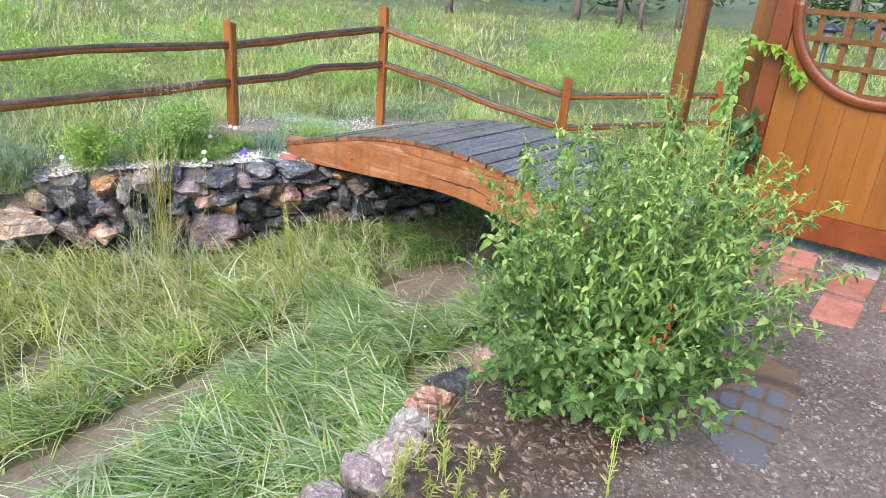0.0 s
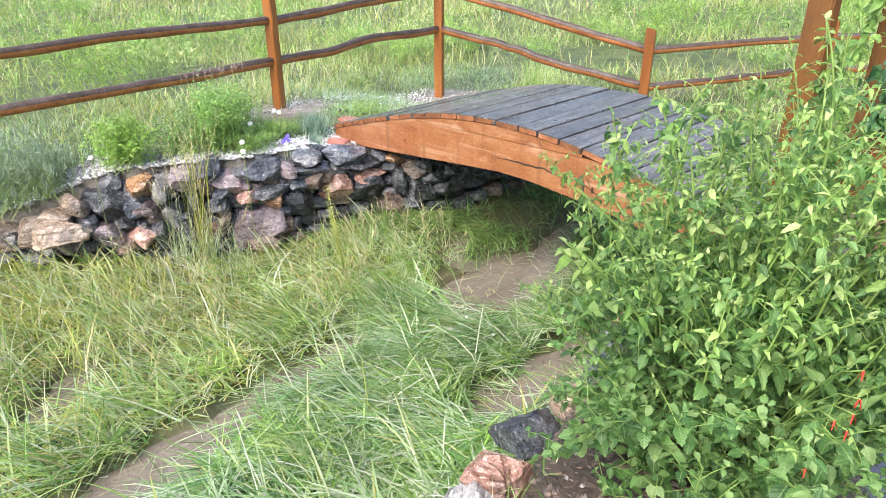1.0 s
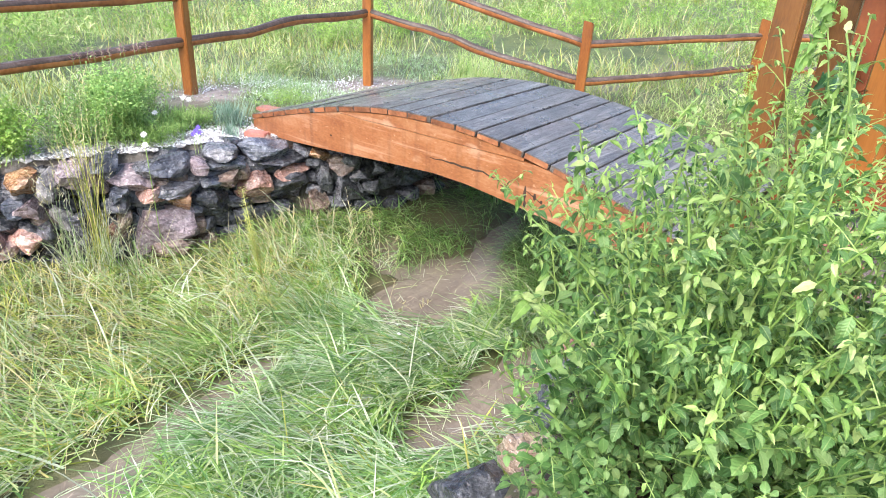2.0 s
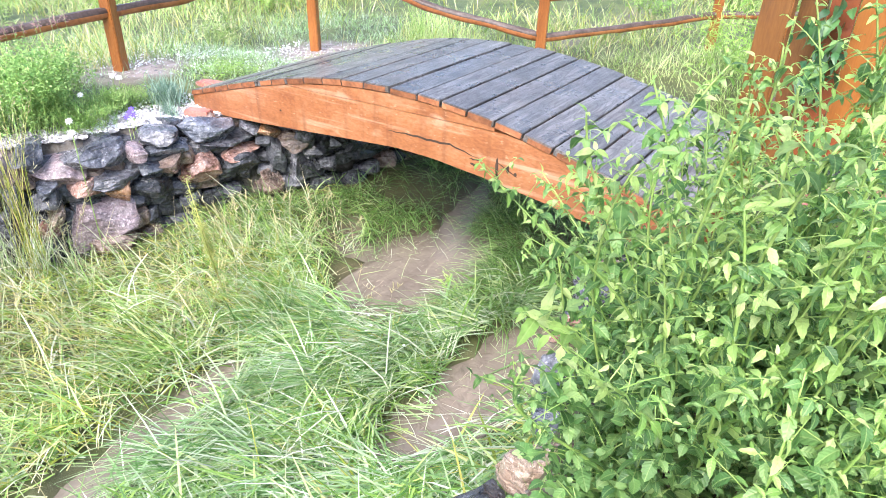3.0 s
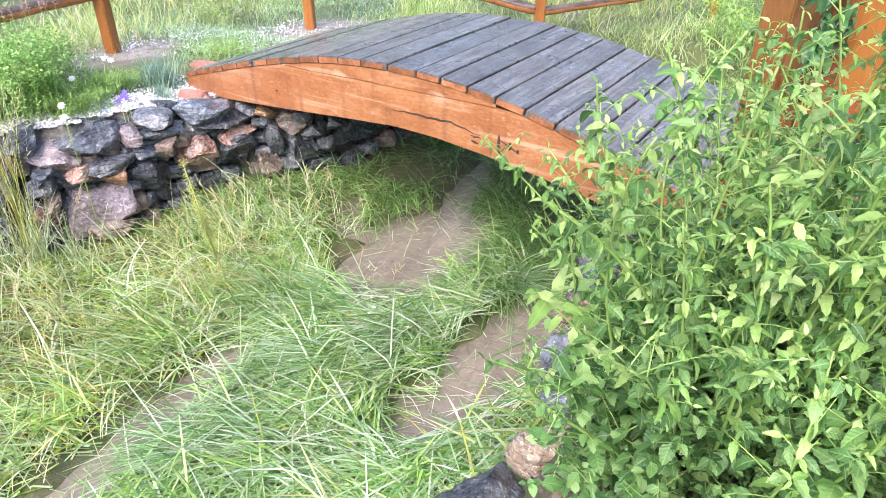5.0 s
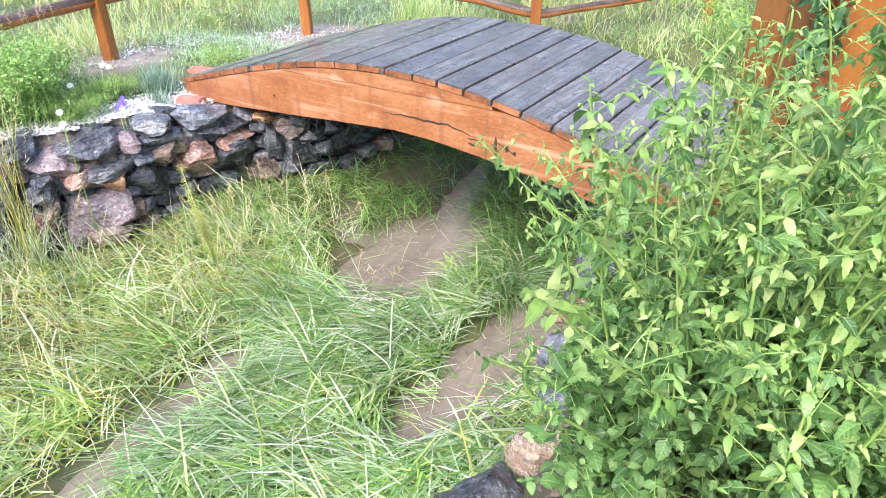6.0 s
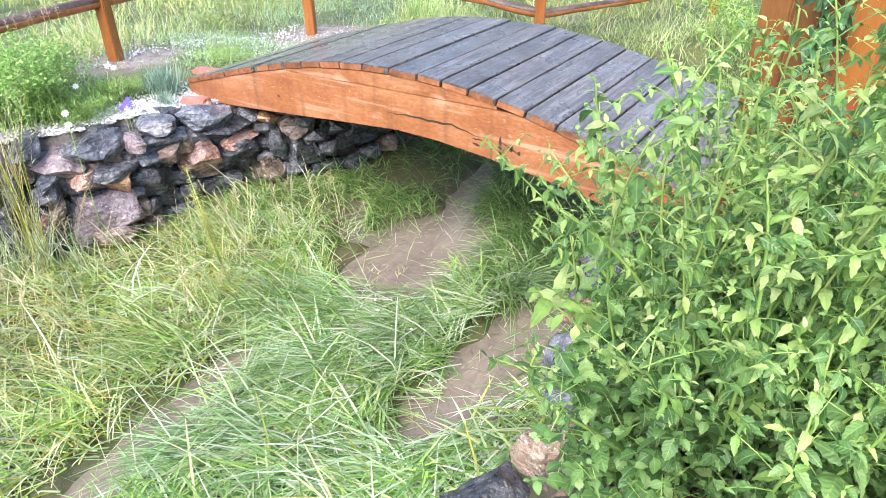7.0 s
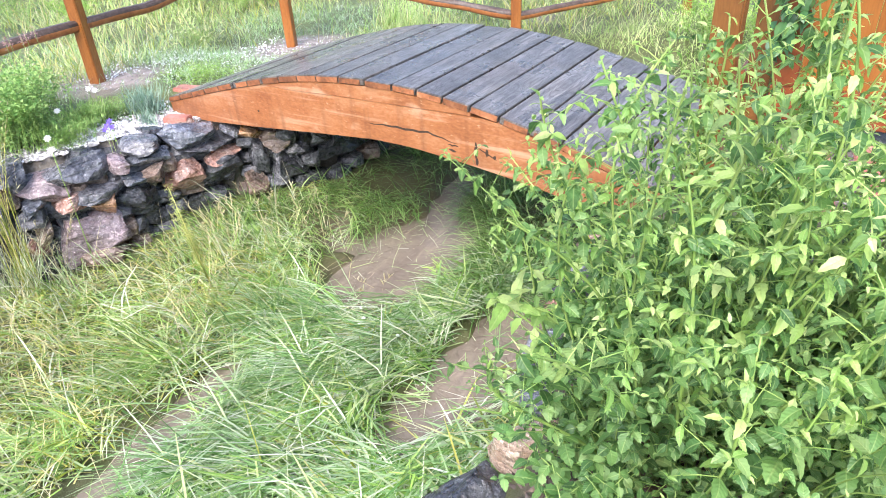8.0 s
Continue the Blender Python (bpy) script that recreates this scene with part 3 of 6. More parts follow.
def scatter_leaves(pos, heading, pitch, roll, size, template):
    """Vertices and triangles of copies of a leaf: heading round z, pitch up, roll about its own midrib."""
    tv, tf = template
    n = len(pos)
    ch, sh, cp, sp, cr, sr = np.cos(heading), np.sin(heading), np.cos(pitch), np.sin(pitch), np.cos(roll), np.sin(roll)
    ex = np.stack([ch * cp, sh * cp, sp], 1)
    ey0 = np.stack([-sh, ch, np.zeros(n)], 1)
    ez0 = np.cross(ex, ey0)
    ey = ey0 * cr[:, None] + ez0 * sr[:, None]
    ez = np.cross(ex, ey)
    v = pos[:, None, :] + size[:, None, None] * (tv[None, :, 0:1] * ex[:, None] + tv[None, :, 1:2] * ey[:, None] + tv[None, :, 2:3] * ez[:, None])
    f = tf[None] + (np.arange(n) * len(tv))[:, None, None]
    return v.reshape(-1, 3), f.reshape(-1, 3)


LEAF = toothed_leaf(9, 0.245, 0.18, 0.62, 0.030)
BROAD_LEAF = toothed_leaf(9, 0.315, 0.12, 0.42, 0.036)
ROUND_LEAF = toothed_leaf(3, 0.33, 0.25, 0.5, 0.0)
TIP_LEAF = toothed_leaf(7, 0.200, 0.22, 0.65, 0.024)
PETAL = toothed_leaf(5, 0.26, 0.12, 0.15, 0.0)
SMALL_LEAF = toothed_leaf(2, 0.22, 0.2, 0.3, 0.0)


# ---- lie of the land ----
def smooth(a, b, v):
    t = np.clip((v - a) / (b - a), 0, 1)
    return t * t * (3 - 2 * t)


def wall_x(y):
    return np.interp(y, [-8, -2.75, -2.05, -1.55, -0.85, -0.25, 0.02, 0.22, 0.6, 1.3, 2.2, 3.0], [-6.5, -1.9, -1.25, -0.93, -0.53, -0.40, -0.33, -0.10, 0.05, 0.10, 0.2, 0.4])


def bank_x(y):
    return np.interp(y, [-8, -2.43, -1.96, -1.49, -0.9, 0, 1.3, 3.0], [4.2, 2.74, 2.62, 2.52, 2.44, 2.40, 2.38, 2.4])


def capsule(x, y, a, b):
    ax, ay, bx, by = *a, *b
    t = np.clip(((x - ax) * (bx - ax) + (y - ay) * (by - ay)) / ((bx - ax) ** 2 + (by - ay) ** 2), 0, 1)
    return np.hypot(x - ax - t * (bx - ax), y - ay - t * (by - ay))


def wave(x, y, f=1.0):
    return (np.sin(1.7 * f * x + 0.6 * f * y + 1.1) + np.sin(-1.1 * f * x + 1.9 * f * y + 0.3) + np.sin(3.1 * f * x + 2.3 * f * y) * 0.5) / 2.5


CHANNEL = [((0.60, 1.6), (0.78, 0.75), 0.07), ((0.78, 0.75), (0.92, 0.40), 0.11), ((0.92, 0.40), (1.02, 0.05), 0.23), ((1.02, 0.10), (0.94, -0.26), 0.24), ((0.80, 0.25), (0.88, -0.22), 0.17),
           ((1.84, -0.10), (1.79, -0.60), 0.16), ((1.79, -0.60), (1.72, -1.05), 0.12), ((0.79, -1.22), (0.85, -1.62), 0.075), ((0.85, -1.62), (0.94, -2.05), 0.10), ((0.94, -2.05), (1.08, -3.2), 0.13), ((0.26, -2.52), (0.02, -2.36), 0.07), ((0.42, 0.10), (0.55, 0.02), 0.05)]


def channel(x, y):
    """1 in the open water, 0 a hand's width off it."""
    d = np.full(np.shape(x), 9.0)
    for a, b, r in CHANNEL:
        d = np.minimum(d, capsule(x, y, a, b) - r)
    d = d + 0.035 * wave(x * 4, y * 4) + 0.030 * wave(x * 11 + 2, y * 11)
    return 1 - smooth(-0.02, 0.07, d)


def ground_z(x, y):
    x, y = np.asarray(x, float), np.asarray(y, float)
    far = np.hypot(x, y)
    left = 0.70 + 0.035 * wave(x, y) * smooth(1.5, 4, far) - 0.13 * smooth(0.5, 1.9, y) + 0.05 * np.exp(-((x + 1.6) ** 2 + y ** 2) / 0.5) - 0.05 * np.exp(-((x + 0.62) ** 2 / 0.09 + (y + 0.08) ** 2 / 0.07)) - 0.26 * smooth(1.45, 2.3, -y) * np.exp(-((x - wall_x(y)) / 0.9) ** 2)
    right = 0.735 + 0.008 * wave(x * 3, y * 3)
    wx, bx = wall_x(y), bank_x(y)
    u = (x - wx) / np.maximum(bx - 0.38 - wx, 0.3)
    floor = (0.13 - 0.10 * np.exp(-((y + 0.95) / 0.7) ** 2)) * (1 - smooth(0.0, 0.5, u)) + 0.025 + 0.02 * wave(x * 5, y * 5) - 0.10 * channel(x, y)
    back = smooth(1.9, 3.2, y)
    floor = floor * (1 - back) + 0.6 * back
    z = np.where(x < wx - 0.17, left, floor)
    rise = smooth(bx - 0.40, bx - 0.02, x)
    z = np.where(x > wx - 0.17, z * (1 - rise) + right * rise, z)
    z = z - 0.026 * np.exp(-(((x - 3.28) / 0.20) ** 2 + ((y + 1.14) / 0.36) ** 2)) * (x > 2.5) - 0.012 * np.exp(-(((x - 3.28) / 0.16) ** 2 + ((y + 0.78) / 0.2) ** 2)) * (x > 2.5)
    rolling = 0.25 * wave(x * 0.12, y * 0.12) * smooth(6, 25, far) + smooth(25, 160, far) * 4.0
    return z + rolling


def bare_mask(x, y):
    """Trodden soil round the feet of two fence posts."""
    bare = 1 - smooth(0.22, 0.55, np.hypot((x + 1.85) * 0.75, (y - 0.15)) + 0.08 * wave(x * 9, y * 9))
    return np.maximum(bare, 1 - smooth(0.35, 0.75, np.hypot((x + 1.15) * 0.75, (y - 1.85)) + 0.08 * wave(x * 9, y * 9)))


def path_mask(x, y):
    edge = bank_x(y) + 0.30 + 0.06 * wave(x * 6, y * 6)
    m = smooth(edge - 0.12, edge + 0.12, x) * (1 - smooth(6.5, 7.5, x)) * (1 - smooth(1.1, 1.5, y))
    bare = bare_mask(x, y)
    bare = np.maximum(bare, 1 - smooth(0.10, 0.24, np.abs(x - wall_x(y) + 0.27))) * ((x < wall_x(y)) | (bare > 0))
    return np.maximum(m, bare * 0.9)


def mulch_mask(x, y):
    return (1 - smooth(0.42, 0.62, np.hypot((x - 2.72) / 0.75, (y + 1.55) / 1.5) + 0.08 * wave(x * 7, y * 7))) * smooth(bank_x(y) - 0.15, bank_x(y), x)


# ---- ground ----
def spread(lo, hi, step, limit, grow=1.16):
    mid = list(np.arange(lo, hi + step / 2, step))
    out, s, p = [], step, hi
    while p < limit:
        s *= grow
        p += s
        out.append(p)
    low, s, p = [], step, lo
    while p > -limit:
        s *= grow
        p -= s
        low.append(p)
    return np.array(low[::-1] + mid + out)


def build_ground():
    xs, ys = spread(-2.4, 4.6, 0.04, 900), spread(-3.6, 3.4, 0.04, 900)
    X, Y = np.meshgrid(xs, ys)
    Z = ground_z(X, Y)
    rough = np.array([noise.noise(Vector((a * 9, b * 9, 0))) for a, b in zip(X.ravel(), Y.ravel())]).reshape(X.shape)
    Z = Z + rough * 0.008
    w, h = len(xs), len(ys)
    i = (np.arange(h - 1)[:, None] * w + np.arange(w - 1)[None]).ravel()
    quads = np.stack([i, i + 1, i + 1 + w, i + w], 1)
    me = quick_mesh("ground", np.stack([X, Y, Z], 2).reshape(-1, 3), quads, np.zeros((0, 3), int), ground_mat, True)
    inside = (X > wall_x(Y)) & (X < bank_x(Y))
    for layer, val in (("path", path_mask(X, Y)), ("bare", bare_mask(X, Y)), ("mulch", mulch_mask(X, Y)), ("mud", np.where(inside, 0.25 + 0.6 * channel(X, Y) + 0.3 * (np.abs(Y - 0.6) < 0.9), 0.0) * (np.abs(Y) < 6))):
        me.attributes.new(layer, "FLOAT", "POINT").data.foreach_set("value", val.ravel().astype(np.float32))
    return tagged(new("ground", me), "grassy soil with a ditch and a wet gravel path", "ground", kind="structure")


ground = build_ground()


def sheet(name, mat, inside, x0, x1, y0, y1, z, step, label, category):
    """A level sheet of water over the stretch of the plan where inside() holds; the ground gives its shore."""
    xs, ys = np.arange(x0, x1, step), np.arange(y0, y1, step)
    bm = bmesh.new()
    grid = {}
    for a in range(len(xs) - 1):
        for b in range(len(ys) - 1):
            if inside(xs[a] + step / 2, ys[b] + step / 2):
                vs = []
                for c, d in ((a, b), (a + 1, b), (a + 1, b + 1), (a, b + 1)):
                    if (c, d) not in grid:
                        grid[c, d] = bm.verts.new((xs[c], ys[d], z))
                    vs.append(grid[c, d])
                bm.faces.new(vs).smooth = True
    return tagged(part(name, bm, mat), label, category, kind="structure")


sheet("water", muddy_water, lambda x, y: wall_x(y) - 0.05 < x < bank_x(y) and ground_z(x, y) < 0.12, -2.5, 3.6, -6.0, 2.6, 0.0, 0.1, "muddy brown floodwater running through flattened grass", "water")
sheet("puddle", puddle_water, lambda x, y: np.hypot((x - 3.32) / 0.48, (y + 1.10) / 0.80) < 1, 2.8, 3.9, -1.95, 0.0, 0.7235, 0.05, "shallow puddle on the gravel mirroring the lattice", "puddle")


# ---- footbridge ----
def deck_z(x):
    u = x - 0.83
    return 1.0702 + 0.0047 * u - 0.1476 * u * u - 0.0052 * u ** 3 + 0.0111 * u ** 4


def beam_low(x):
    return np.interp(x, [-0.80, -0.70, -0.45, -0.2, 0.2, 0.5, 0.86, 1.1, 1.4, 1.7, 2.0, 2.36], [0.668, 0.662, 0.660, 0.676, 0.706, 0.731, 0.757, 0.752, 0.724, 0.686, 0.635, 0.58])


BX0, BX1, DEPTH = -0.795, 2.36, 1.26
PLANK = 0.034


def beam(y0, y1, xs, low, high):
    """A curved sawn board between two heights, along the bridge."""
    bm = bmesh.new()
    cols = []
    for x in xs:
        cols.append([bm.verts.new((x, y, z)) for y, z in ((y0, low(x)), (y1, low(x)), (y1, high(x)), (y0, high(x)))])
    for a, b in zip(cols, cols[1:]):
        for k in range(4):
            bm.faces.new((a[k], a[(k + 1) % 4], b[(k + 1) % 4], b[k]))
    bm.faces.new(cols[0][::-1])
    bm.faces.new(cols[-1])
    bmesh.ops.bevel(bm, geom=[e for e in bm.edges if len(e.link_faces) == 2 and e.calc_face_angle() > 0.8], offset=0.004, segments=2, affect="EDGES")
    bmesh.ops.recalc_face_normals(bm, faces=bm.faces)
    return bm


def seam(x):
    return np.interp(x, [-0.8, 0.06, 0.36, 0.63, 0.85, 1.12, 1.3, 1.46, 2.4], [0.80, 0.951, 0.951, 0.959, 0.960, 0.963, 0.966, 0.966, 0.966])


bridge = thing("footbridge", "arched footbridge with wet grey deck planks and orange-stained side beams", "bridge")
under = lambda x: deck_z(x) - PLANK - 0.003
for y0, y1 in ((0.0, 0.042), (DEPTH - 0.044, DEPTH - 0.004)):
    xs = np.linspace(BX0 + 0.01, BX1, 60)
    part("side_beam", beam(y0, y1, xs, beam_low, lambda x: min(seam(x), under(x)) - 0.0015), beam_wood, bridge, "orange-stained curved timber side beam")
    xs = np.linspace(0.09, 1.44, 40)
    part("upper_beam", beam(y0, y1, xs, lambda x: min(seam(x), under(x) - 0.004) + 0.0012, under), beam_wood, bridge, "orange-stained curved top strip of the side beam")
part("centre_beam", beam(0.60, 0.64, np.linspace(BX0 + 0.05, BX1 - 0.05, 40), lambda x: beam_low(x) + 0.02, under), beam_wood, bridge)

edges = [-0.796, -0.68, -0.553, -0.426, -0.294, -0.158, -0.033, 0.091, 0.231, 0.369, 0.508, 0.66, 0.83, 1.0, 1.14, 1.29, 1.44, 1.59, 1.743, 1.895, 2.047, 2.2, 2.36]
for a, b in zip(edges, edges[1:]):
    gap = 0.0025 + 0.003 * rng.random() + (0.006 if a > 0.6 else 0.0)
    c, slope = (a + b) / 2, math.atan((deck_z((a + b) / 2 + 0.01) - deck_z((a + b) / 2 - 0.01)) / 0.02)
    half = ((b - a) / math.cos(slope) - gap) / 2
    bm = block(-half, half, -0.0025 + 0.003 * rng.random(), DEPTH + 0.012 * rng.random(), -PLANK, 0, 0.003, 6)
    cup = 0.002 * rng.normal()
    for v in bm.verts:
        v.co.z += cup * (v.co.x / half) ** 2 + 0.0012 * noise.noise(Vector((v.co.x * 4 + c * 9, v.co.y * 2, 0)))
    ob = part("plank", bm, deck_wood, bridge)
    ob.matrix_local = Matrix.Translation((c, 0, deck_z(c) + 0.002 * rng.normal() * 0.5)) @ Matrix.Rotation(-slope, 4, "Y")
    a0, a1 = -half + 0.002 + 0.02 * max(0.0, rng.normal()), half - 0.002 - 0.02 * max(0.0, rng.normal())
    part("end_grain", block(a0, a1, -0.0048, -0.0022, -PLANK + 0.001, -0.003 - 0.005 * rng.random(), 0.0006), end_wood, ob, "orange-stained end of a plank")


def crack(points, width):
    """A thin dark split in the beam's face, a ribbon that narrows to both ends."""
    bm = bmesh.new()
    rows = []
    for i, (x, z) in enumerate(points):
        w = width * math.sin(math.pi * (i + 0.4) / (len(points) - 0.2)) / 2
        rows.append((bm.verts.new((x, -0.0015, z - w)), bm.verts.new((x, -0.0015, z + w)), bm.verts.new((x, 0.006, z + w)), bm.verts.new((x, 0.006, z - w))))
    for a, b in zip(rows, rows[1:]):
        for k in range(4):
            bm.faces.new((a[k], a[(k + 1) % 4], b[(k + 1) % 4], b[k]))
    return bm


def split_z(x):
    return float(np.interp(x, [0.81, 0.955, 1.10, 1.20, 1.295, 1.365], [0.840, 0.848, 0.845, 0.850, 0.829, 0.815])) + 0.0025 * math.sin(x * 70)


part("crack", crack([(0.81 + 0.0277 * i, split_z(0.81 + 0.0277 * i)) for i in range(21)], 0.011), crack_dark, bridge, "dark split in the beam")
part("crack", crack([(1.31 + 0.012 * i, 0.806 + 0.003 * math.sin(i * 2.3)) for i in range(6)], 0.007), crack_dark, bridge, "short dark split in the beam")
part("crack", crack([(1.315 + 0.010 * i, 0.783 - 0.002 * i) for i in range(5)], 0.012), crack_dark, bridge, "short dark split in the beam")
part("crack", crack([(1.47 + 0.026 * i, 0.820 - 0.012 * i) for i in range(5)], 0.006), crack_dark, bridge, "thin dark split in the beam")
for cx, cz, hh in ((1.465, 0.800, 0.046), (1.470, 0.745, 0.020), (1.524, 0.799, 0.020), (1.565, 0.783, 0.010), (0.02, 0.792, 0.006)):
    part("knot", crack([(cx - 0.008 + 0.004 * i, cz) for i in range(5)], hh * 2), crack_dark, bridge, "dark knot in the beam")


# ---- split-rail fence ----
fence = thing("split_rail_fence", "orange-stained split-rail fence with dark wet rail tops", "fence")


def fence_post(x, y, top, half=0.042, lean=0.0):
    z0 = float(ground_z(x, y)) - 0.15
    bm = block(-half, half, -half * 0.9, half * 0.9, z0, top, 0.006, 5, 0.005)
    for v in bm.verts:
        if v.co.z > top - 0.02:
            v.co.z -= 0.010 * (v.co.x / half) + 0.008 * (v.co.y / half)
        v.co.x += lean * (v.co.z - z0)
    ob = part("post", bm, post_wood, fence)
    ob.location = (x, y, 0)
    ob.rotation_euler = (0, 0, 0.35)
    return ob


def rail(a, b, radius, bends, seed):
    """A split pole: round below and dark and flat on its wet top, with crooks."""
    a, b = Vector(a), Vector(b)
    d = (b - a).normalized()
    side = d.cross(Vector((0, 0, 1))).normalized()
    up = side.cross(d)
    bm = bmesh.new()
    n, m = 22, 10
    rings = []
    for i in range(n + 1):
        t = i / n
        off = sum(h * math.exp(-((t - c) / w) ** 2) for c, w, h in bends)
        p = a.lerp(b, t) + up * (off + 0.008 * noise.noise(Vector((t * 5, seed, 0)))) + side * 0.012 * noise.noise(Vector((t * 4, seed, 7)))
        r = radius * (1 + 0.16 * noise.noise(Vector((t * 7, seed, 3))) + 0.8 * abs(off) ** 0.9)
        ring = []
        for k in range(m):
            g = k / m * math.tau
            e = 0.8 if math.sin(g) > 0.5 else 1.0
            bump = 1 + 0.10 * noise.noise(Vector((math.cos(g) * 2, math.sin(g) * 2, t * 16 + seed)))
            ring.append(bm.verts.new(p + side * math.copysign(abs(math.cos(g)) ** 0.6, math.cos(g)) * r * 0.72 * bump + up * math.sin(g) * r * e * bump * 0.9))
        rings.append(ring)
    for r1, r2 in zip(rings, rings[1:]):
        for k in range(m):
            f = bm.faces.new((r1[k], r1[(k + 1) % m], r2[(k + 1) % m], r2[k]))
            f.material_index = 1 if k <= 4 else 0
            f.smooth = not 1 <= k <= 3
    bm.faces.new(rings[0][::-1])
    bm.faces.new(rings[-1])
    bmesh.ops.recalc_face_normals(bm, faces=bm.faces)
    ob = part("rail", bm, rail_wood, fence)
    ob.data.materials.append(rail_top)
    return ob


P0, P1, P2, P3, P4 = (-1.60, -2.65), (-1.64, 0.055), (-1.572, 1.926), (0.385, 2.60), (1.40, 4.14)
for (x, y), top in ((P0, 1.62), (P1, 1.665), (P2, 1.84), (P3, 1.33), (P4, 1.35)):
    fence_post(x, y, top)
rail((*P0, 1.41), (*P1, 1.47), 0.043, [(0.6, 0.2, 0.015)], 1)
rail((*P0, 1.06), (*P1, 1.15), 0.046, [(0.75, 0.2, -0.012)], 2)
rail((*P1, 1.46), (*P2, 1.615), 0.046, [(0.5, 0.25, 0.010)], 3)
rail((*P1, 1.145), (*P2, 1.25), 0.046, [(0.55, 0.18, 0.03), (0.3, 0.1, -0.012)], 4)
rail((*P2, 1.62), (*P3, 1.15), 0.046, [(0.4, 0.2, 0.012)], 5)
rail((*P2, 1.255), (*P3, 0.835), 0.046, [(0.30, 0.05, 0.018), (0.42, 0.05, 0.022), (0.6, 0.2, -0.02)], 6)
rail((*P3, 1.15), (*P4, 1.207), 0.040, [(0.5, 0.2, 0.006)], 7)
rail((*P3, 0.83), (*P4, 0.92), 0.040, [(0.5, 0.3, -0.01)], 8)
P5 = (3.3, 5.0)
fence_post(*P5, 1.6)
rail((*P4, 1.207), (*P5, 1.30), 0.043, [], 9)
rail((*P4, 0.92), (*P5, 1.0), 0.043, [], 10)

# ---- arbor and gate ----
arbor = thing("arbor", "orange-stained square arbor posts at the end of the footbridge", "arbor")
for (x, y), w in (((2.525, -0.21), 0.044), ((2.49, 1.10), 0.056)):
    part("post", block(x - w, x + w, y - w, y + w, 0.55, 2.75, 0.006, 6, 0.003), arbor_wood, arbor)
part("crossbeam", block(2.46, 2.56, -0.45, 1.35, 2.751, 2.88, 0.006, 4, 0.003), arbor_wood, arbor)
part("threshold", block(2.405, 2.44, 1.0, 1.22, 0.72, 1.02, 0.005), trim_wood, arbor, "dark red board at the foot of the post")

gate = thing("gate_panel", "honey-stained board gate with red-brown trim and a half-round lattice window", "gate")
GY, GX0, GX1, GZ0, GZ1 = 0.985, 2.565, 3.83, 0.815, 2.20
CX, CZ, CR = 3.20, 2.17, 0.535
part("left_trim", block(GX0, GX0 + 0.11, GY - 0.03, GY + 0.03, GZ0 + 0.165, GZ1, 0.004, 3, 0.002), trim_wood, gate, "red-brown upright trim board")
part("right_trim", block(GX1 - 0.11, GX1, GY - 0.03, GY + 0.03, GZ0 + 0.165, GZ1, 0.004, 3, 0.002), trim_wood, gate, "red-brown upright trim board")
part("bottom_trim", block(GX0, GX1, GY - 0.032, GY + 0.032, GZ0, GZ0 + 0.163, 0.005, 3, 0.002), trim_wood, gate, "red-brown bottom trim board")
x = GX0 + 0.113
BOARD = 0.128
while x < GX1 - 0.115:
    x1 = min(x + BOARD, GX1 - 0.113)
    bm = bmesh.new()
    n = 12
    cols = []
    for k in range(n + 1):
        xx = x + 0.0012 + (x1 - x - 0.0024) * k / n
        d = CR * CR - (xx - CX) ** 2
        reach = math.sqrt(d) if d > 0 else 0.0
        z0, z1 = GZ0 + 0.165, CZ - reach
        cols.append([bm.verts.new((xx, yy, zz)) for yy, zz in ((GY - 0.012, z0), (GY + 0.012, z0), (GY + 0.012, z1), (GY - 0.012, z1))])
    for a, b in zip(cols, cols[1:]):
        for k in range(4):
            bm.faces.new((a[k], a[(k + 1) % 4], b[(k + 1) % 4], b[k]))
    bm.faces.new(cols[0][::-1])
    bm.faces.new(cols[-1])
    bmesh.ops.recalc_face_normals(bm, faces=bm.faces)
    part("board", bm, board_wood, gate)
    x = x1


def ring(r0, r1, y0, y1, n=64):
    bm = bmesh.new()
    rows = []
    for k in range(n + 1):
        g = math.pi + k / n * math.pi
        c, s = math.cos(g), math.sin(g)
        e = 0.006
        rows.append([bm.verts.new((CX + c * r, y, CZ + s * r)) for r, y in ((r0, y0 + e), (r0 + e, y0), (r1 - e, y0), (r1, y0 + e), (r1, y1), (r0, y1))])
    for k in range(n):
        a, b = rows[k], rows[k + 1]
        for j in range(6):
            f = bm.faces.new((a[j], a[(j + 1) % 6], b[(j + 1) % 6], b[j]))
            f.smooth = True
    bm.faces.new(rows[0])
    bm.faces.new(rows[-1][::-1])
    bmesh.ops.recalc_face_normals(bm, faces=bm.faces)
    return bm


part("window_ring", ring(CR - 0.052, CR + 0.004, GY - 0.038, GY + 0.034), trim_wood, gate, "red-brown round window frame")
for k in range(-3, 4):
    p = 0.142 * k + 0.047
    half = math.sqrt(max(0.0, (CR - 0.05) ** 2 - p * p))
    part("lattice_upright", block(CX + p - 0.016, CX + p + 0.016, GY + 0.002, GY + 0.018, CZ - half, CZ - 0.036, 0.002), arbor_wood, gate)
    if k <= 0:
        q = 0.142 * k - 0.049
        half = math.sqrt(max(0.0, (CR - 0.05) ** 2 - q * q))
        part("lattice_bar", block(CX - half, CX + half, GY - 0.016, GY + 0.0, CZ + q - 0.015, CZ + q + 0.015, 0.002), arbor_wood, gate)


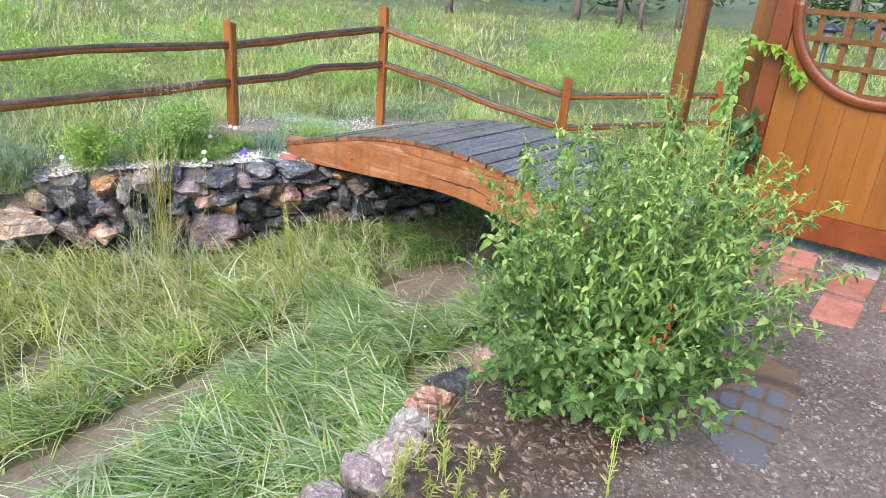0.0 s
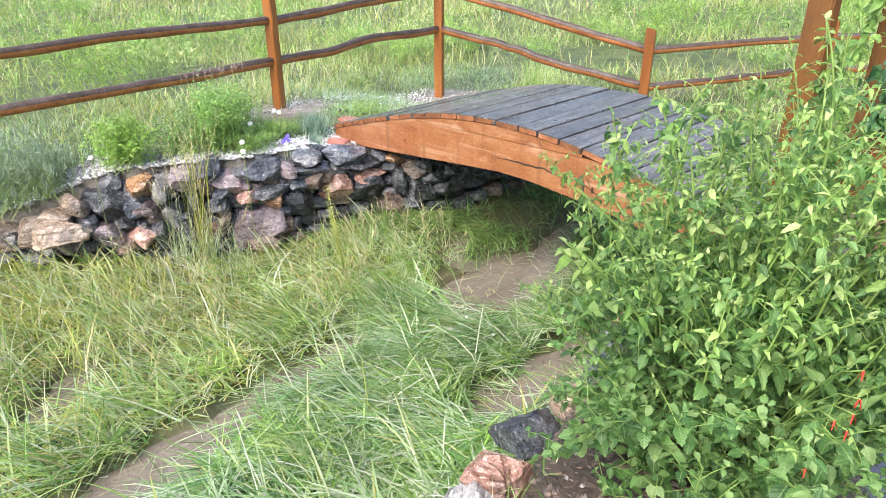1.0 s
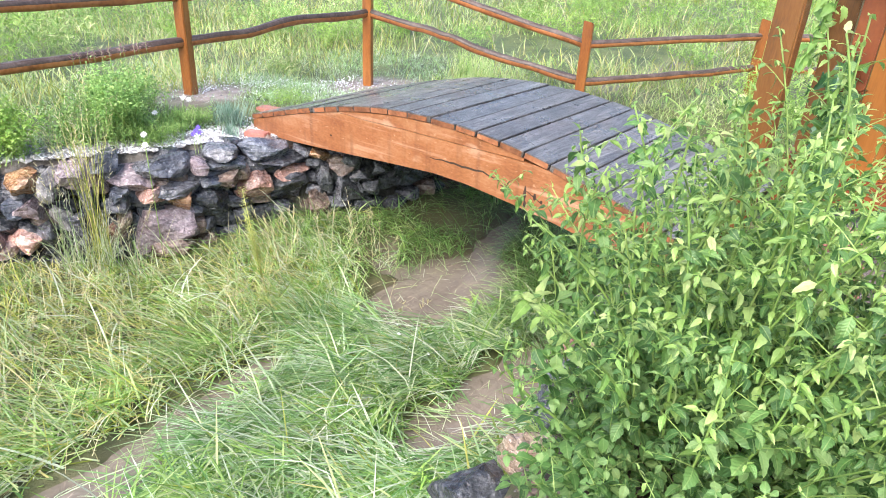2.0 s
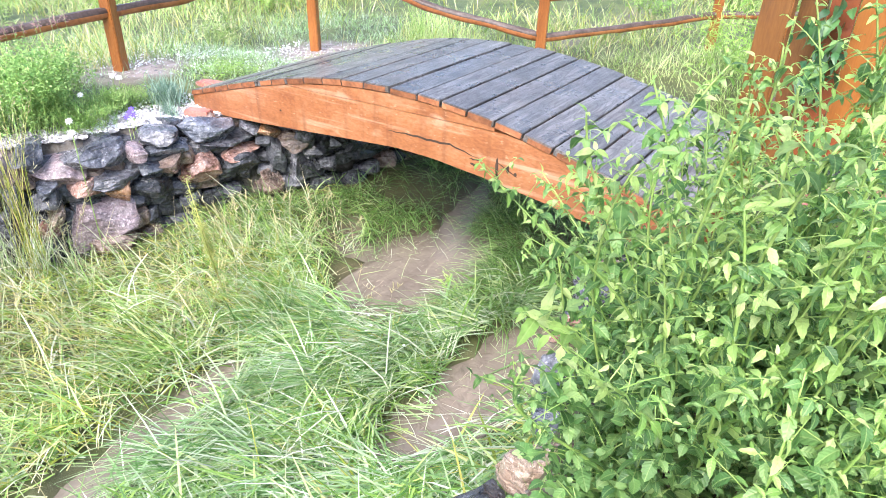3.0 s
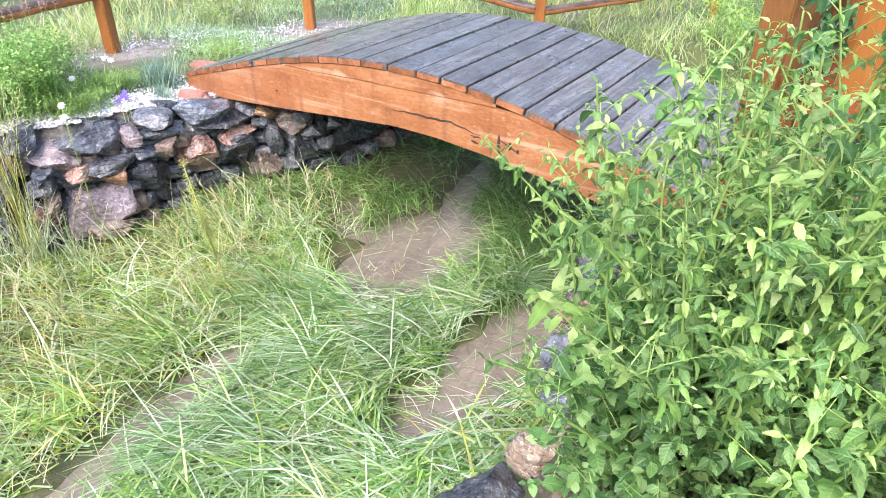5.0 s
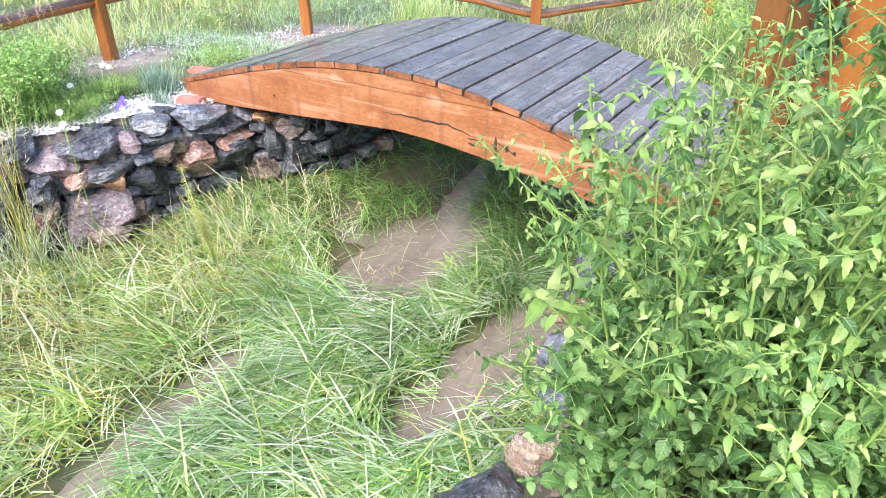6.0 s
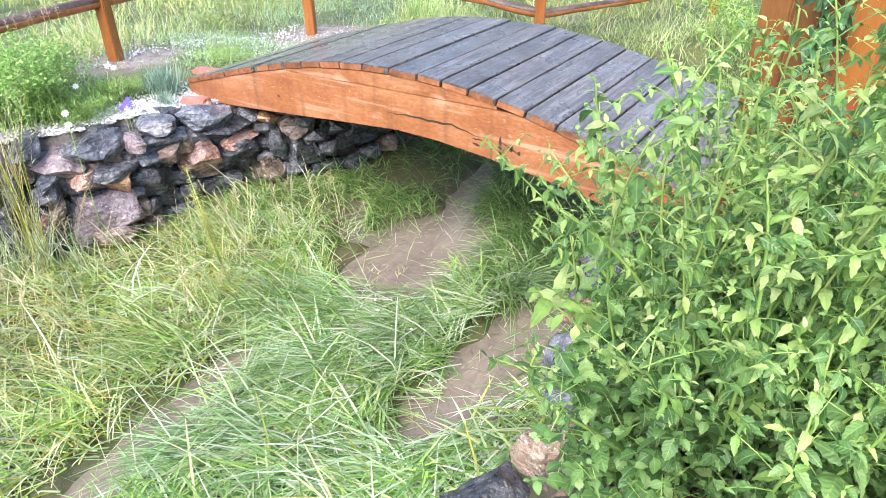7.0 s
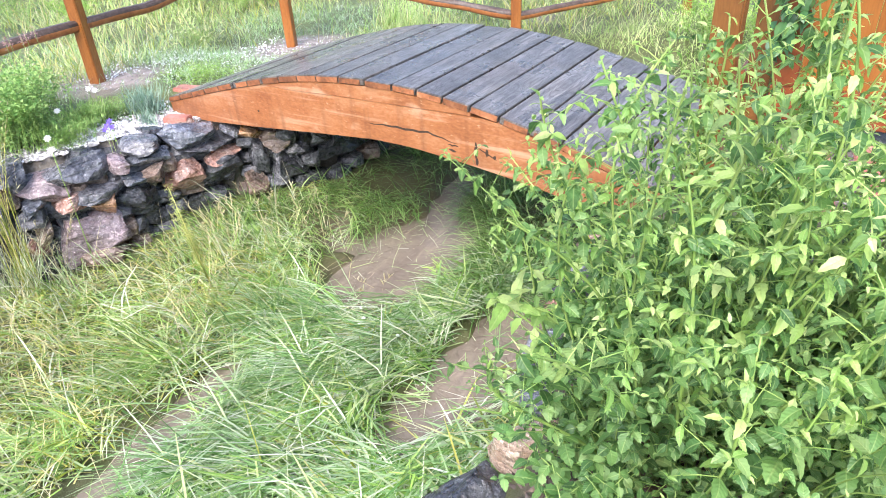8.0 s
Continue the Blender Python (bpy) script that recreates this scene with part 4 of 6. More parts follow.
# ---- dry-stone walls ----
WALL = [(-1.9, -2.75), (-1.25, -2.05), (-0.93, -1.55), (-0.53, -0.85), (-0.40, -0.25), (-0.33, 0.02), (-0.10, 0.22), (0.05, 0.6), (0.10, 1.3)]
WALL_S = np.concatenate([[0], np.cumsum([math.dist(a, b) for a, b in zip(WALL, WALL[1:])])])


def wall_place(s):
    x = float(np.interp(s, WALL_S, [w[0] for w in WALL]))
    y = float(np.interp(s, WALL_S, [w[1] for w in WALL]))
    i = min(max(int(np.searchsorted(WALL_S, s)) - 1, 0), len(WALL) - 2)
    return x, y, math.atan2(WALL[i + 1][1] - WALL[i][1], WALL[i + 1][0] - WALL[i][0])


wall = thing("stone_wall", "dry-stacked retaining wall of wet dark, pink and rust stones", "wall")
# along the wall, height, width, height of the stone, tone
TOP_COURSE = [(2.04, .67, .14, .11, "slate"), (2.17, .62, .22, .12, "plum"), (2.41, .66, .33, .15, "slate"), (2.42, .545, .28, .10, "slate"), (2.59, .65, .10, .09, "plum"),
              (2.76, .675, .22, .09, "slate"), (2.77, .60, .31, .08, "blue"), (2.66, .55, .22, .09, "blue"), (3.03, .645, .34, .16, "blue"), (3.26, .63, .13, .08, "slate"), (3.36, .58, .16, .10, "ochre"),
              (1.61, .59, .17, .15, "ochre"), (1.75, .57, .12, .17, "grey"), (1.89, .61, .17, .14, "plum"), (1.40, .49, .28, .25, "black")]
MIDDLE = [(2.09, .49, .13, .10, "blue"), (2.09, .42, .15, .10, "slate"), (2.28, .475, .21, .09, "pink"), (2.44, .41, .16, .12, "ochre"), (2.63, .37, .28, .20, "black"), (2.76, .50, .20, .10, "brown"),
          (2.93, .43, .20, .20, "rust"), (3.12, .545, .34, .09, "slate"), (3.21, .47, .27, .09, "rust"), (3.16, .36, .25, .17, "black"), (2.00, .56, .09, .10, "brown"), (1.95, .46, .10, .13, "slate"),
          (1.54, .47, .10, .11, "blue"), (1.63, .44, .16, .13, "plum"), (1.19, .50, .16, .12, "tan"), (1.24, .36, .17, .13, "slate")]
END = [(0.92, .36, .30, .16, "tan"), (0.72, .33, .26, .16, "brown"), (0.50, .30, .28, .18, "tan"), (0.28, .28, .26, .16, "slate"), (1.12, .27, .18, .14, "plum"), (0.88, .20, .26, .14, "slate")]
LOW = [(2.32, .25, .45, .28, "plum"), (2.10, .34, .09, .09, "tan"), (2.05, .25, .12, .15, "rust"), (2.04, .12, .18, .18, "slate"), (2.34, .10, .30, .11, "brown"), (1.36, .30, .17, .15, "plum"),
       (1.56, .27, .20, .15, "pink"), (1.67, .26, .12, .20, "slate"), (1.05, .40, .26, .17, "tan"), (1.43, .22, .14, .10, "pink"), (1.77, .39, .11, .17, "grey"), (1.85, .30, .16, .16, "slate"),
       # black and slate from 3.40 on: tones darkened for the shade under the beam
       (3.40, .44, .14, .23, "black"), (3.52, .34, .16, .18, "slate"), (3.56, .49, .17, .13, "brown"), (3.67, .33, .14, .15, "black"), (3.35, .24, .16, .15, "brown"), (3.83, .45, .19, .12, "black")]
seed = 20
for course in (TOP_COURSE, MIDDLE, LOW, END):
    for s, z, w, h, tone in course:
        seed += 1
        x, y, a = wall_place(s)
        deep = 0.22 + 0.1 * rng.random()
        ob = new("stone", rock_mesh("stone", (w * 1.10, deep, h * 1.10), seed, ROCK[tone]))
        ob.parent = wall
        ob.matrix_local = Matrix.Translation((x - math.sin(a) * (deep * 0.5 - 0.05), y + math.cos(a) * (deep * 0.5 - 0.05), z - ((0.050 if 2.1 < s < 2.75 else 0.018) if course is TOP_COURSE and s > 2.1 else 0))) @ Matrix.Rotation(a, 4, "Z") @ Matrix.Rotation(rng.normal() * 0.07, 4, "Y") @ Matrix.Rotation(rng.normal() * 0.08, 4, "X")
# fill stones behind the face, mostly black to colour shade into the gaps
filler = [new_mesh for new_mesh in (rock_mesh("stone", (0.22, 0.2, 0.13), 300 + k, ROCK[t], 2) for k, t in enumerate(("black", "black", "brown", "slate", "slate", "black")))]
for s in np.arange(0.25, 4.65, 0.135):
    for j, z in enumerate((0.07, 0.19, 0.31, 0.43, 0.52, 0.60)):
        x, y, a = wall_place(s + 0.07 * (j % 2))
        if z > 0.40 and s < 1.3:
            continue
        ob = new("stone", filler[int(rng.integers(len(filler)))])
        ob.parent = wall
        back = (0.16 if z > 0.55 else 0.10) + 0.03 * rng.random() if 1.0 < s < 3.6 else 0.05
        ob.matrix_local = Matrix.Translation((x - math.sin(a) * back, y + math.cos(a) * back, z + 0.02 * rng.normal())) @ Matrix.Rotation(a + rng.normal() * 0.2, 4, "Z") @ Matrix.Rotation(rng.normal() * 0.12, 4, "Y")


def loose_stone(x, y, z, w, d, h, tone, label, turn=0.0, tilt=0.0, kind_name="rock"):
    global seed
    seed += 1
    ob = new(kind_name, rock_mesh(kind_name, (w, d, h), seed, ROCK[tone], 4, 18, 0.10, 0.50))
    ob.matrix_world = Matrix.Translation((x, y, z)) @ Matrix.Rotation(turn, 4, "Z") @ Matrix.Rotation(tilt, 4, "Y")
    return tagged(ob, label, "rock", "rocks along the ditch edge")


# ---- rocks on the edge of the path ----
loose_stone(2.335, -1.575, 0.575, 0.25, 0.19, 0.15, "black", "cracked dark wet rock at the ditch edge", 0.9)
loose_stone(2.385, -1.40, 0.64, 0.22, 0.16, 0.19, "tan", "rust and pink rock at the ditch edge", 0.9)
loose_stone(2.465, -1.885, 0.70, 0.20, 0.15, 0.19, "rust", "pink and orange rock at the ditch edge", 0.5)
loose_stone(2.465, -1.985, 0.68, 0.17, 0.12, 0.16, "grey", "grey-brown squarish rock at the ditch edge", 0.4)
loose_stone(2.52, -2.10, 0.645, 0.27, 0.20, 0.15, "mottled", "pale streaked rock at the ditch edge", 0.7)
loose_stone(2.49, -2.25, 0.62, 0.22, 0.18, 0.17, "plum", "pink-grey flat rock at the ditch edge", 0.2)
loose_stone(2.54, -2.48, 0.62, 0.26, 0.22, 0.16, "mottled", "pale rock at the ditch edge", 0.2)
loose_stone(2.345, -1.19, 0.62, 0.14, 0.14, 0.15, "blue", "small blue-grey rock at the ditch edge", 1.2)
loose_stone(2.31, -1.08, 0.59, 0.18, 0.16, 0.17, "black", "dark wet rock at the ditch edge", 0.1)
loose_stone(2.24, -0.92, 0.56, 0.16, 0.18, 0.14, "slate", "dark grey rock at the ditch edge", 0.6)
loose_stone(2.20, -0.74, 0.60, 0.14, 0.12, 0.14, "rust", "reddish rock at the ditch edge", 0.6)
loose_stone(2.18, -0.55, 0.52, 0.20, 0.16, 0.18, "black", "black rock at the ditch edge", 0.3)
loose_stone(2.38, -2.05, 0.44, 0.24, 0.2, 0.2, "slate", "dark rock low on the bank", 0.4)
loose_stone(2.16, -0.35, 0.50, 0.22, 0.2, 0.2, "slate", "dark rock under the bridge end", 0.4)
loose_stone(2.15, -0.10, 0.46, 0.26, 0.24, 0.22, "brown", "brown rock under the bridge end", 0.1)
loose_stone(2.2, 0.25, 0.45, 0.26, 0.3, 0.24, "slate", "dark rock under the bridge", 0.1)
loose_stone(2.2, 0.62, 0.45, 0.28, 0.3, 0.24, "black", "dark rock under the bridge", 0.5)
loose_stone(-1.02, -1.95, 0.40, 0.36, 0.26, 0.16, "tan", "flat sand-coloured slab at the end of the wall", 0.9)

brick = part("brick", block(-0.10, 0.10, -0.05, 0.05, -0.03, 0.03, 0.006, 2, 0.003), paver_mat)
brick.matrix_world = Matrix.Translation((-0.60, -0.11, 0.682)) @ Matrix.Rotation(0.35, 4, "Z") @ Matrix.Scale(0.8, 4)
tagged(brick, "worn red brick under the end of the bridge", "brick")
brick2 = part("brick", block(-0.10, 0.10, -0.05, 0.05, -0.03, 0.03, 0.006, 2, 0.003), paver_mat)
brick2.matrix_world = Matrix.Translation((-0.93, 0.26, 0.715)) @ Matrix.Rotation(0.2, 4, "Z")
tagged(brick2, "worn red brick beside the end of the bridge", "brick")

# ---- pavers on the path ----
paver_group = "pavers by the gate"


def paver(x, y, w, d, turn, mat=paver_mat, label="square-edged terracotta paver set in wet gravel"):
    bm = block(-w / 2, w / 2, -d / 2, d / 2, -0.03, 0.008, 0.006, 2, 0.002)
    ob = part("paver", bm, mat)
    ob.matrix_world = Matrix.Translation((x, y, float(ground_z(x, y)) + 0.004)) @ Matrix.Rotation(turn, 4, "Z")
    return tagged(ob, label, "paver", paver_group)


paver(3.405, 0.14, 0.19, 0.36, 0.02)
paver(3.395, 0.58, 0.19, 0.36, -0.03)
paver(3.40, 0.86, 0.19, 0.14, 0.0, stone_paver, "grey stone slab at the foot of the gate")
paver(3.14, 0.42, 0.19, 0.36, 0.05)
paver(3.08, 0.80, 0.19, 0.30, 0.1)
paver(2.86, 0.30, 0.19, 0.36, 0.1)
paver(2.80, 0.72, 0.19, 0.36, 0.04)
paver(3.66, 0.52, 0.19, 0.38, 0.02)


# ---- grass ----
def scatter(n, x0, x1, y0, y1, keep_at):
    """n random places in a stretch of the plan, kept with the odds that keep_at gives, on the ground."""
    x, y = rng.uniform(x0, x1, n), rng.uniform(y0, y1, n)
    ok = rng.random(n) < keep_at(x, y)
    x, y = x[ok], y[ok]
    return np.stack([x, y, ground_z(x, y) - 0.005], 1)


def in_ditch(x, y, left=0.02, right=0.10):
    return (x > wall_x(y) + left) & (x < bank_x(y) - right)


CHANCE = np.random.default_rng(5).random((64, 64))


def patchy(x, y):
    """Smooth unordered noise between -1 and 1, one step a unit of the plan."""
    a, b = np.floor(x).astype(int), np.floor(y).astype(int)
    u, v = smooth(0, 1, x - a), smooth(0, 1, y - b)
    at = lambda i, j: CHANCE[(a + i) % 64, (b + j) % 64]
    return 2 * ((at(0, 0) * (1 - u) + at(1, 0) * u) * (1 - v) + (at(0, 1) * (1 - u) + at(1, 1) * u) * v) - 1


def tufted(x, y, f=7.0):
    """Uneven growth: tussocks with thin places between."""
    return np.clip(0.55 + 0.65 * patchy(x * f * 0.55 + 3, y * f * 0.55) + 0.45 * patchy(x * f * 1.3, y * f * 1.3 + 1), 0.05, 1)


def yellowness(x, y):
    return np.clip(1.02 - 0.50 * (x - wall_x(y)) - np.where(y > -1.2, 0.75, 0.25) * (y + 1.2) + 0.45 * patchy(x * 1.6, y * 1.6) + 0.25 * smooth(1.3, 2.0, -y), 0, 1)


def flow(x, y):
    """The way the flood combed the grass."""
    return np.radians(-118) + 0.55 * wave(x * 1.6, y * 1.6) + np.where(y > -0.25, 0.65, 0.0)


b = scatter(36000, -3.2, 1.45, -4.4, 0.4, lambda x, y: in_ditch(x, y) * (1 - 0.97 * channel(x, y)) * np.clip(tufted(x, y) + 0.25, 0, 1) * np.clip(1.45 - 0.75 * (x - wall_x(y)) / 1.1, 0.10, 1))
tone = rng.random(len(b)) < yellowness(b[:, 0], b[:, 1])
for name, sel, mat, label in (("yellow_grass", tone, grass_yellow, "long yellowing grass on the ditch side"), ("tall_grass", ~tone, grass_green, "long green grass on the ditch side")):
    p = b[sel]
    n = len(p)
    L = rng.uniform(0.12, 0.34, n) * (0.7 + 0.5 * tufted(p[:, 0], p[:, 1], 3.0)) * (1 - 0.78 * (1 - smooth(0.08, 0.50, p[:, 0] - wall_x(p[:, 1]))) * np.exp(-((p[:, 1] + 1.1) / 0.75) ** 2))
    grass(name, p, L, rng.uniform(0.0045, 0.0120, n), flow(p[:, 0], p[:, 1]) + 1.1 * patchy(p[:, 0] * 3.5, p[:, 1] * 3.5) + rng.normal(0, 1.3, n), rng.beta(2.2, 2.0, n) * 0.92, rng.uniform(0.5, 2.4, n), mat, label, levels=(0.0, 0.3, 0.55, 0.8, 1.0), dry=True)

b = scatter(17000, 0.30, 2.45, -3.2, 0.25, lambda x, y: in_ditch(x, y, 0.6, 0.16) * (1 - 0.985 * channel(x, y)) * tufted(x, y, 5.0))
pick = rng.random(len(b)) + 0.25 * wave(b[:, 0] * 4, b[:, 1] * 4)
for name, sel, mat, label in (("flattened_grass", pick < 0.55, grass_blue, "wet green grass combed flat by the flood"), ("flattened_green_grass", (pick >= 0.55) & (pick < 0.85), grass_green, "bright green grass combed flat by the flood"), ("flattened_yellow_grass", pick >= 0.85, grass_yellow, "yellow-green grass combed flat by the flood")):
    p = b[sel]
    n = len(p)
    grass(name, p + np.array([0, 0, 0.05]) * rng.random((n, 1)), rng.uniform(0.12, 0.36, n), rng.uniform(0.006, 0.0150, n), flow(p[:, 0], p[:, 1]) + 0.5 * wave(p[:, 0] * 5, p[:, 1] * 5) + rng.normal(0, 0.95, n), np.clip(rng.normal(0.74, 0.18, n), 0.1, 1.0), rng.uniform(0.1, 1.0, n), mat, label, levels=(0.0, 0.3, 0.55, 0.8, 1.0), dry=True)

b = scatter(36000, -0.3, 2.35, -0.2, 2.7, lambda x, y: in_ditch(x, y, 0.1, 0.12) * (1 - 0.985 * channel(x, y)) * tufted(x, y, 5.0))
n = len(b)
grass("shaded_grass", b, rng.uniform(0.12, 0.34, n), rng.uniform(0.004, 0.0085, n), flow(b[:, 0], b[:, 1]) + rng.normal(0, 0.8, n), np.clip(rng.normal(0.6, 0.2, n), 0.1, 1.0), rng.uniform(0.1, 0.9, n), grass_shaded, "matted green grass under and behind the footbridge, its tones darkened for shade")

b = scatter(4800, -2.8, 1.1, -3.8, 0.1, lambda x, y: in_ditch(x, y, 0.30, 0.2) * (1 - channel(x, y)) * np.clip(0.3 + yellowness(x, y), 0, 1))
n = len(b)
grass("straw", b + [0, 0, 0.04], rng.uniform(0.16, 0.45, n), rng.uniform(0.0025, 0.0045, n), flow(b[:, 0], b[:, 1]) + rng.normal(0, 1.5, n), rng.beta(2.2, 1.8, n) * 0.95, rng.uniform(0.1, 1.0, n), grass_dry, "straw-coloured stalks through the ditch grass")
# paler and broader leaves on top of the rest
b = scatter(5200, -1.6, 2.2, -3.6, 0.2, lambda x, y: in_ditch(x, y, 0.25, 0.2) * (1 - channel(x, y)))
n = len(b)
grass("pale_blades", b + [0, 0, 0.03], rng.uniform(0.18, 0.46, n), rng.uniform(0.005, 0.012, n), flow(b[:, 0], b[:, 1]) + rng.normal(0, 1.0, n), rng.beta(2.4, 2.0, n) * 0.9, rng.uniform(0.4, 1.8, n), grass_pale, "pale long blades over the ditch grass", levels=(0.0, 0.3, 0.55, 0.8, 1.0), dry=True)
b = scatter(1500, 0.9, 2.1, -2.6, -0.9, lambda x, y: in_ditch(x, y, 0.25, 0.2) * (1 - channel(x, y)) * (tufted(x, y, 3) > 0.5))
n = len(b)
grass("lance_leaves", b + [0, 0, 0.03], rng.uniform(0.09, 0.20, n), rng.uniform(0.010, 0.020, n), flow(b[:, 0], b[:, 1]) + rng.normal(0, 0.7, n), np.clip(rng.normal(0.6, 0.2, n), 0.1, 1), rng.uniform(0.2, 1.0, n), grass_blue, "lance-shaped green leaves in the flattened grass")
b = scatter(5000, -2.0, 1.0, -3.4, 0.0, lambda x, y: in_ditch(x, y, 0.15, 0.4) * (1 - channel(x, y)) * (tufted(x, y, 4) > 0.45))
n = len(b)
v, f = scatter_leaves(b + np.stack([np.zeros(n), np.zeros(n), rng.uniform(0.04, 0.16, n)], 1), rng.uniform(0, 6.3, n), rng.normal(0, 0.4, n), rng.normal(0, 0.4, n), rng.uniform(0.018, 0.04, n), SMALL_LEAF)
tagged(new("clover", quick_mesh("clover", v, np.zeros((0, 4), int), f, weed_green)), "small round leaves among the ditch grass", "clover", kind="stuff")

def combed(name, n, x0, x1, y0, y1, per, tall, wide, mat, label, keep_at, fan=0.28, flat=(0.72, 0.98), turn=0.0, loose=0.03):
    """Sheaves of long blades that share a root and a heading, laid over the mat by the current."""
    c = scatter(n, x0, x1, y0, y1, keep_at)
    m = len(c)
    own = np.repeat(np.arange(m), per)
    k = len(own)
    base = c[own] + rng.normal(0, 1, (k, 3)) * [loose, loose, 0.0] + np.stack([np.zeros(k), np.zeros(k), np.repeat(rng.uniform(0.02, 0.10, m), per) + rng.uniform(0, 0.02, k)], 1)
    heading = (flow(c[:, 0], c[:, 1]) + turn + rng.normal(0, 0.75, m))[own] + rng.normal(0, fan, k)
    length = np.repeat(rng.uniform(0.7, 1.1, m), per) * rng.uniform(0.55, 1.1, k) * tall
    lean = np.clip(np.repeat(rng.uniform(*flat, m), per) + rng.normal(0, 0.08, k), 0.2, 1.04)
    return grass(name, base, length, rng.uniform(0.6, 1.3, k) * wide, heading, lean, rng.uniform(0.0, 0.45 + 8.0 * (loose - 0.03), k), mat, label, levels=(0.0, 0.25, 0.5, 0.75, 1.0), dry=True)


off_water = lambda x, y: in_ditch(x, y, 0.35, 0.22) * (1 - 0.9 * channel(x, y))
combed("combed_grass", 120, 0.85, 2.0, -2.7, -0.15, 26, 0.38, 0.0105, grass_blue, "sheaves of long wet grass combed flat by the flood", off_water, 0.50, (0.70, 0.99), loose=0.05)
combed("combed_pale_grass", 60, 0.85, 2.0, -2.7, -0.15, 14, 0.42, 0.0095, grass_pale, "paler sheaves of long grass combed flat by the flood", off_water, 0.50, (0.70, 0.99))
combed("combed_bright_grass", 90, 0.5, 2.0, -2.7, -0.2, 22, 0.36, 0.0100, grass_green, "bright sheaves of grass combed flat by the flood", off_water, 0.65, (0.62, 0.99), loose=0.06)
combed("bent_side_grass", 150, -1.6, 0.85, -3.2, -0.1, 22, 0.32, 0.0066, grass_green, "bent tufts of green grass on the ditch side", lambda x, y: in_ditch(x, y, 0.38, 0.4) * (1 - channel(x, y)), 0.9, (0.25, 0.75), 0.5, 0.10)
combed("bent_yellow_grass", 170, -2.2, 0.7, -3.4, -0.6, 22, 0.34, 0.0060, grass_yellow, "bent tufts of yellowing grass on the ditch side", lambda x, y: in_ditch(x, y, 0.36, 0.4) * np.clip(yellowness(x, y) + 0.15, 0, 1), 0.9, (0.25, 0.8), 0.5, 0.10)

# straws and torn blades adrift on the water
b = scatter(1000, 0.3, 2.2, -3.0, 0.9, lambda x, y: channel(x, y) > 0.6)
b[:, 2] = 0.004 + 0.008 * rng.random(len(b))
n = len(b)
grass("floating_straw", b, rng.uniform(0.04, 0.16, n), rng.uniform(0.0025, 0.006, n), rng.uniform(0, 6.3, n), rng.uniform(0.93, 1.0, n), np.zeros(n), grass_pale, "torn blades and straws lying on the muddy water")
b = scatter(900, 0.3, 2.2, -3.0, 0.9, lambda x, y: (channel(x, y) > 0.3) & (channel(x, y) < 0.95))
n = len(b)
grass("water_edge_grass", b, rng.uniform(0.14, 0.32, n), rng.uniform(0.005, 0.010, n), flow(b[:, 0], b[:, 1]) + rng.normal(0, 1.0, n), rng.uniform(0.3, 0.95, n), rng.uniform(0.2, 1.2, n), grass_blue, "grass leaning over the edge of the water")

# a few sheaves that stand out of the mat
for cx, cy, n, L0, lean0, hd in ((1.23, -0.92, 260, 0.46, 0.62, -110), (1.33, -0.55, 160, 0.34, 0.5, -60), (1.30, -0.25, 170, 0.30, 0.6, -30), (1.02, -0.62, 160, 0.36, 0.6, -130), (1.45, -1.35, 260, 0.40, 0.75, -140), (1.15, -1.55, 240, 0.42, 0.75, -125), (1.62, -1.62, 260, 0.40, 0.78, -120), (0.72, -0.75, 200, 0.36, 0.35, -80), (1.55, 0.05, 200, 0.32, 0.55, -20)):
    base = np.stack([cx + rng.normal(0, 0.05, n), cy + rng.normal(0, 0.05, n), np.zeros(n)], 1)
    base[:, 2] = ground_z(base[:, 0], base[:, 1])
    ob = thing("grass_tuft", "sheaf of long wet grass bent over by the flood", "grass tuft", "bent grass tufts", at=(cx, cy, float(ground_z(cx, cy))))
    keep(grass("foliage", base, rng.uniform(0.5, 1, n) * L0 * 1.2, rng.uniform(0.004, 0.010, n), np.radians(hd) + rng.normal(0, 0.5, n), np.clip(rng.normal(lean0, 0.15, n), 0.05, 1), rng.uniform(0.2, 0.8, n), grass_blue, "", parent=ob), ob)

b = scatter(7000, 1.9, 2.7, -3.0, -0.3, lambda x, y: ((x > bank_x(y) - 0.40) & (x < bank_x(y) - 0.02)) * tufted(x, y, 8))
n = len(b)
grass("bank_grass", b, rng.uniform(0.05, 0.15, n), rng.uniform(0.0025, 0.005, n), rng.uniform(0, 6.3, n), rng.beta(2, 2.5, n), rng.uniform(0.2, 1.0, n), grass_green, "grass on the stony edge of the path")

b = scatter(30000, -0.6, 3.0, 1.7, 6.0, lambda x, y: (y < np.interp(x, [-0.2, 0.4, 1.4, 4.0], [2.4, 2.65, 4.2, 5.5])) * tufted(x, y, 2.0) * ((x > 0.3) | (y > 2.2)))
n = len(b)
grass("rough_turf", b, rng.uniform(0.06, 0.22, n), rng.uniform(0.004, 0.008, n), rng.uniform(0, 6.3, n), rng.beta(2, 2.5, n), rng.uniform(0.2, 1.0, n), meadow_green, "rough yellow-green turf behind the footbridge")

b = scatter(9000, 1.5, 3.4, 1.15, 3.0, lambda x, y: tufted(x, y, 4.0) * (x > 2.0 - 0.3 * (y > 1.6)))
n = len(b)
grass("path_side_grass", b, rng.uniform(0.05, 0.20, n), rng.uniform(0.004, 0.008, n), rng.uniform(0, 6.3, n), rng.beta(2, 2.5, n), rng.uniform(0.3, 1.4, n), grass_green, "green grass behind the arbor and the footbridge")

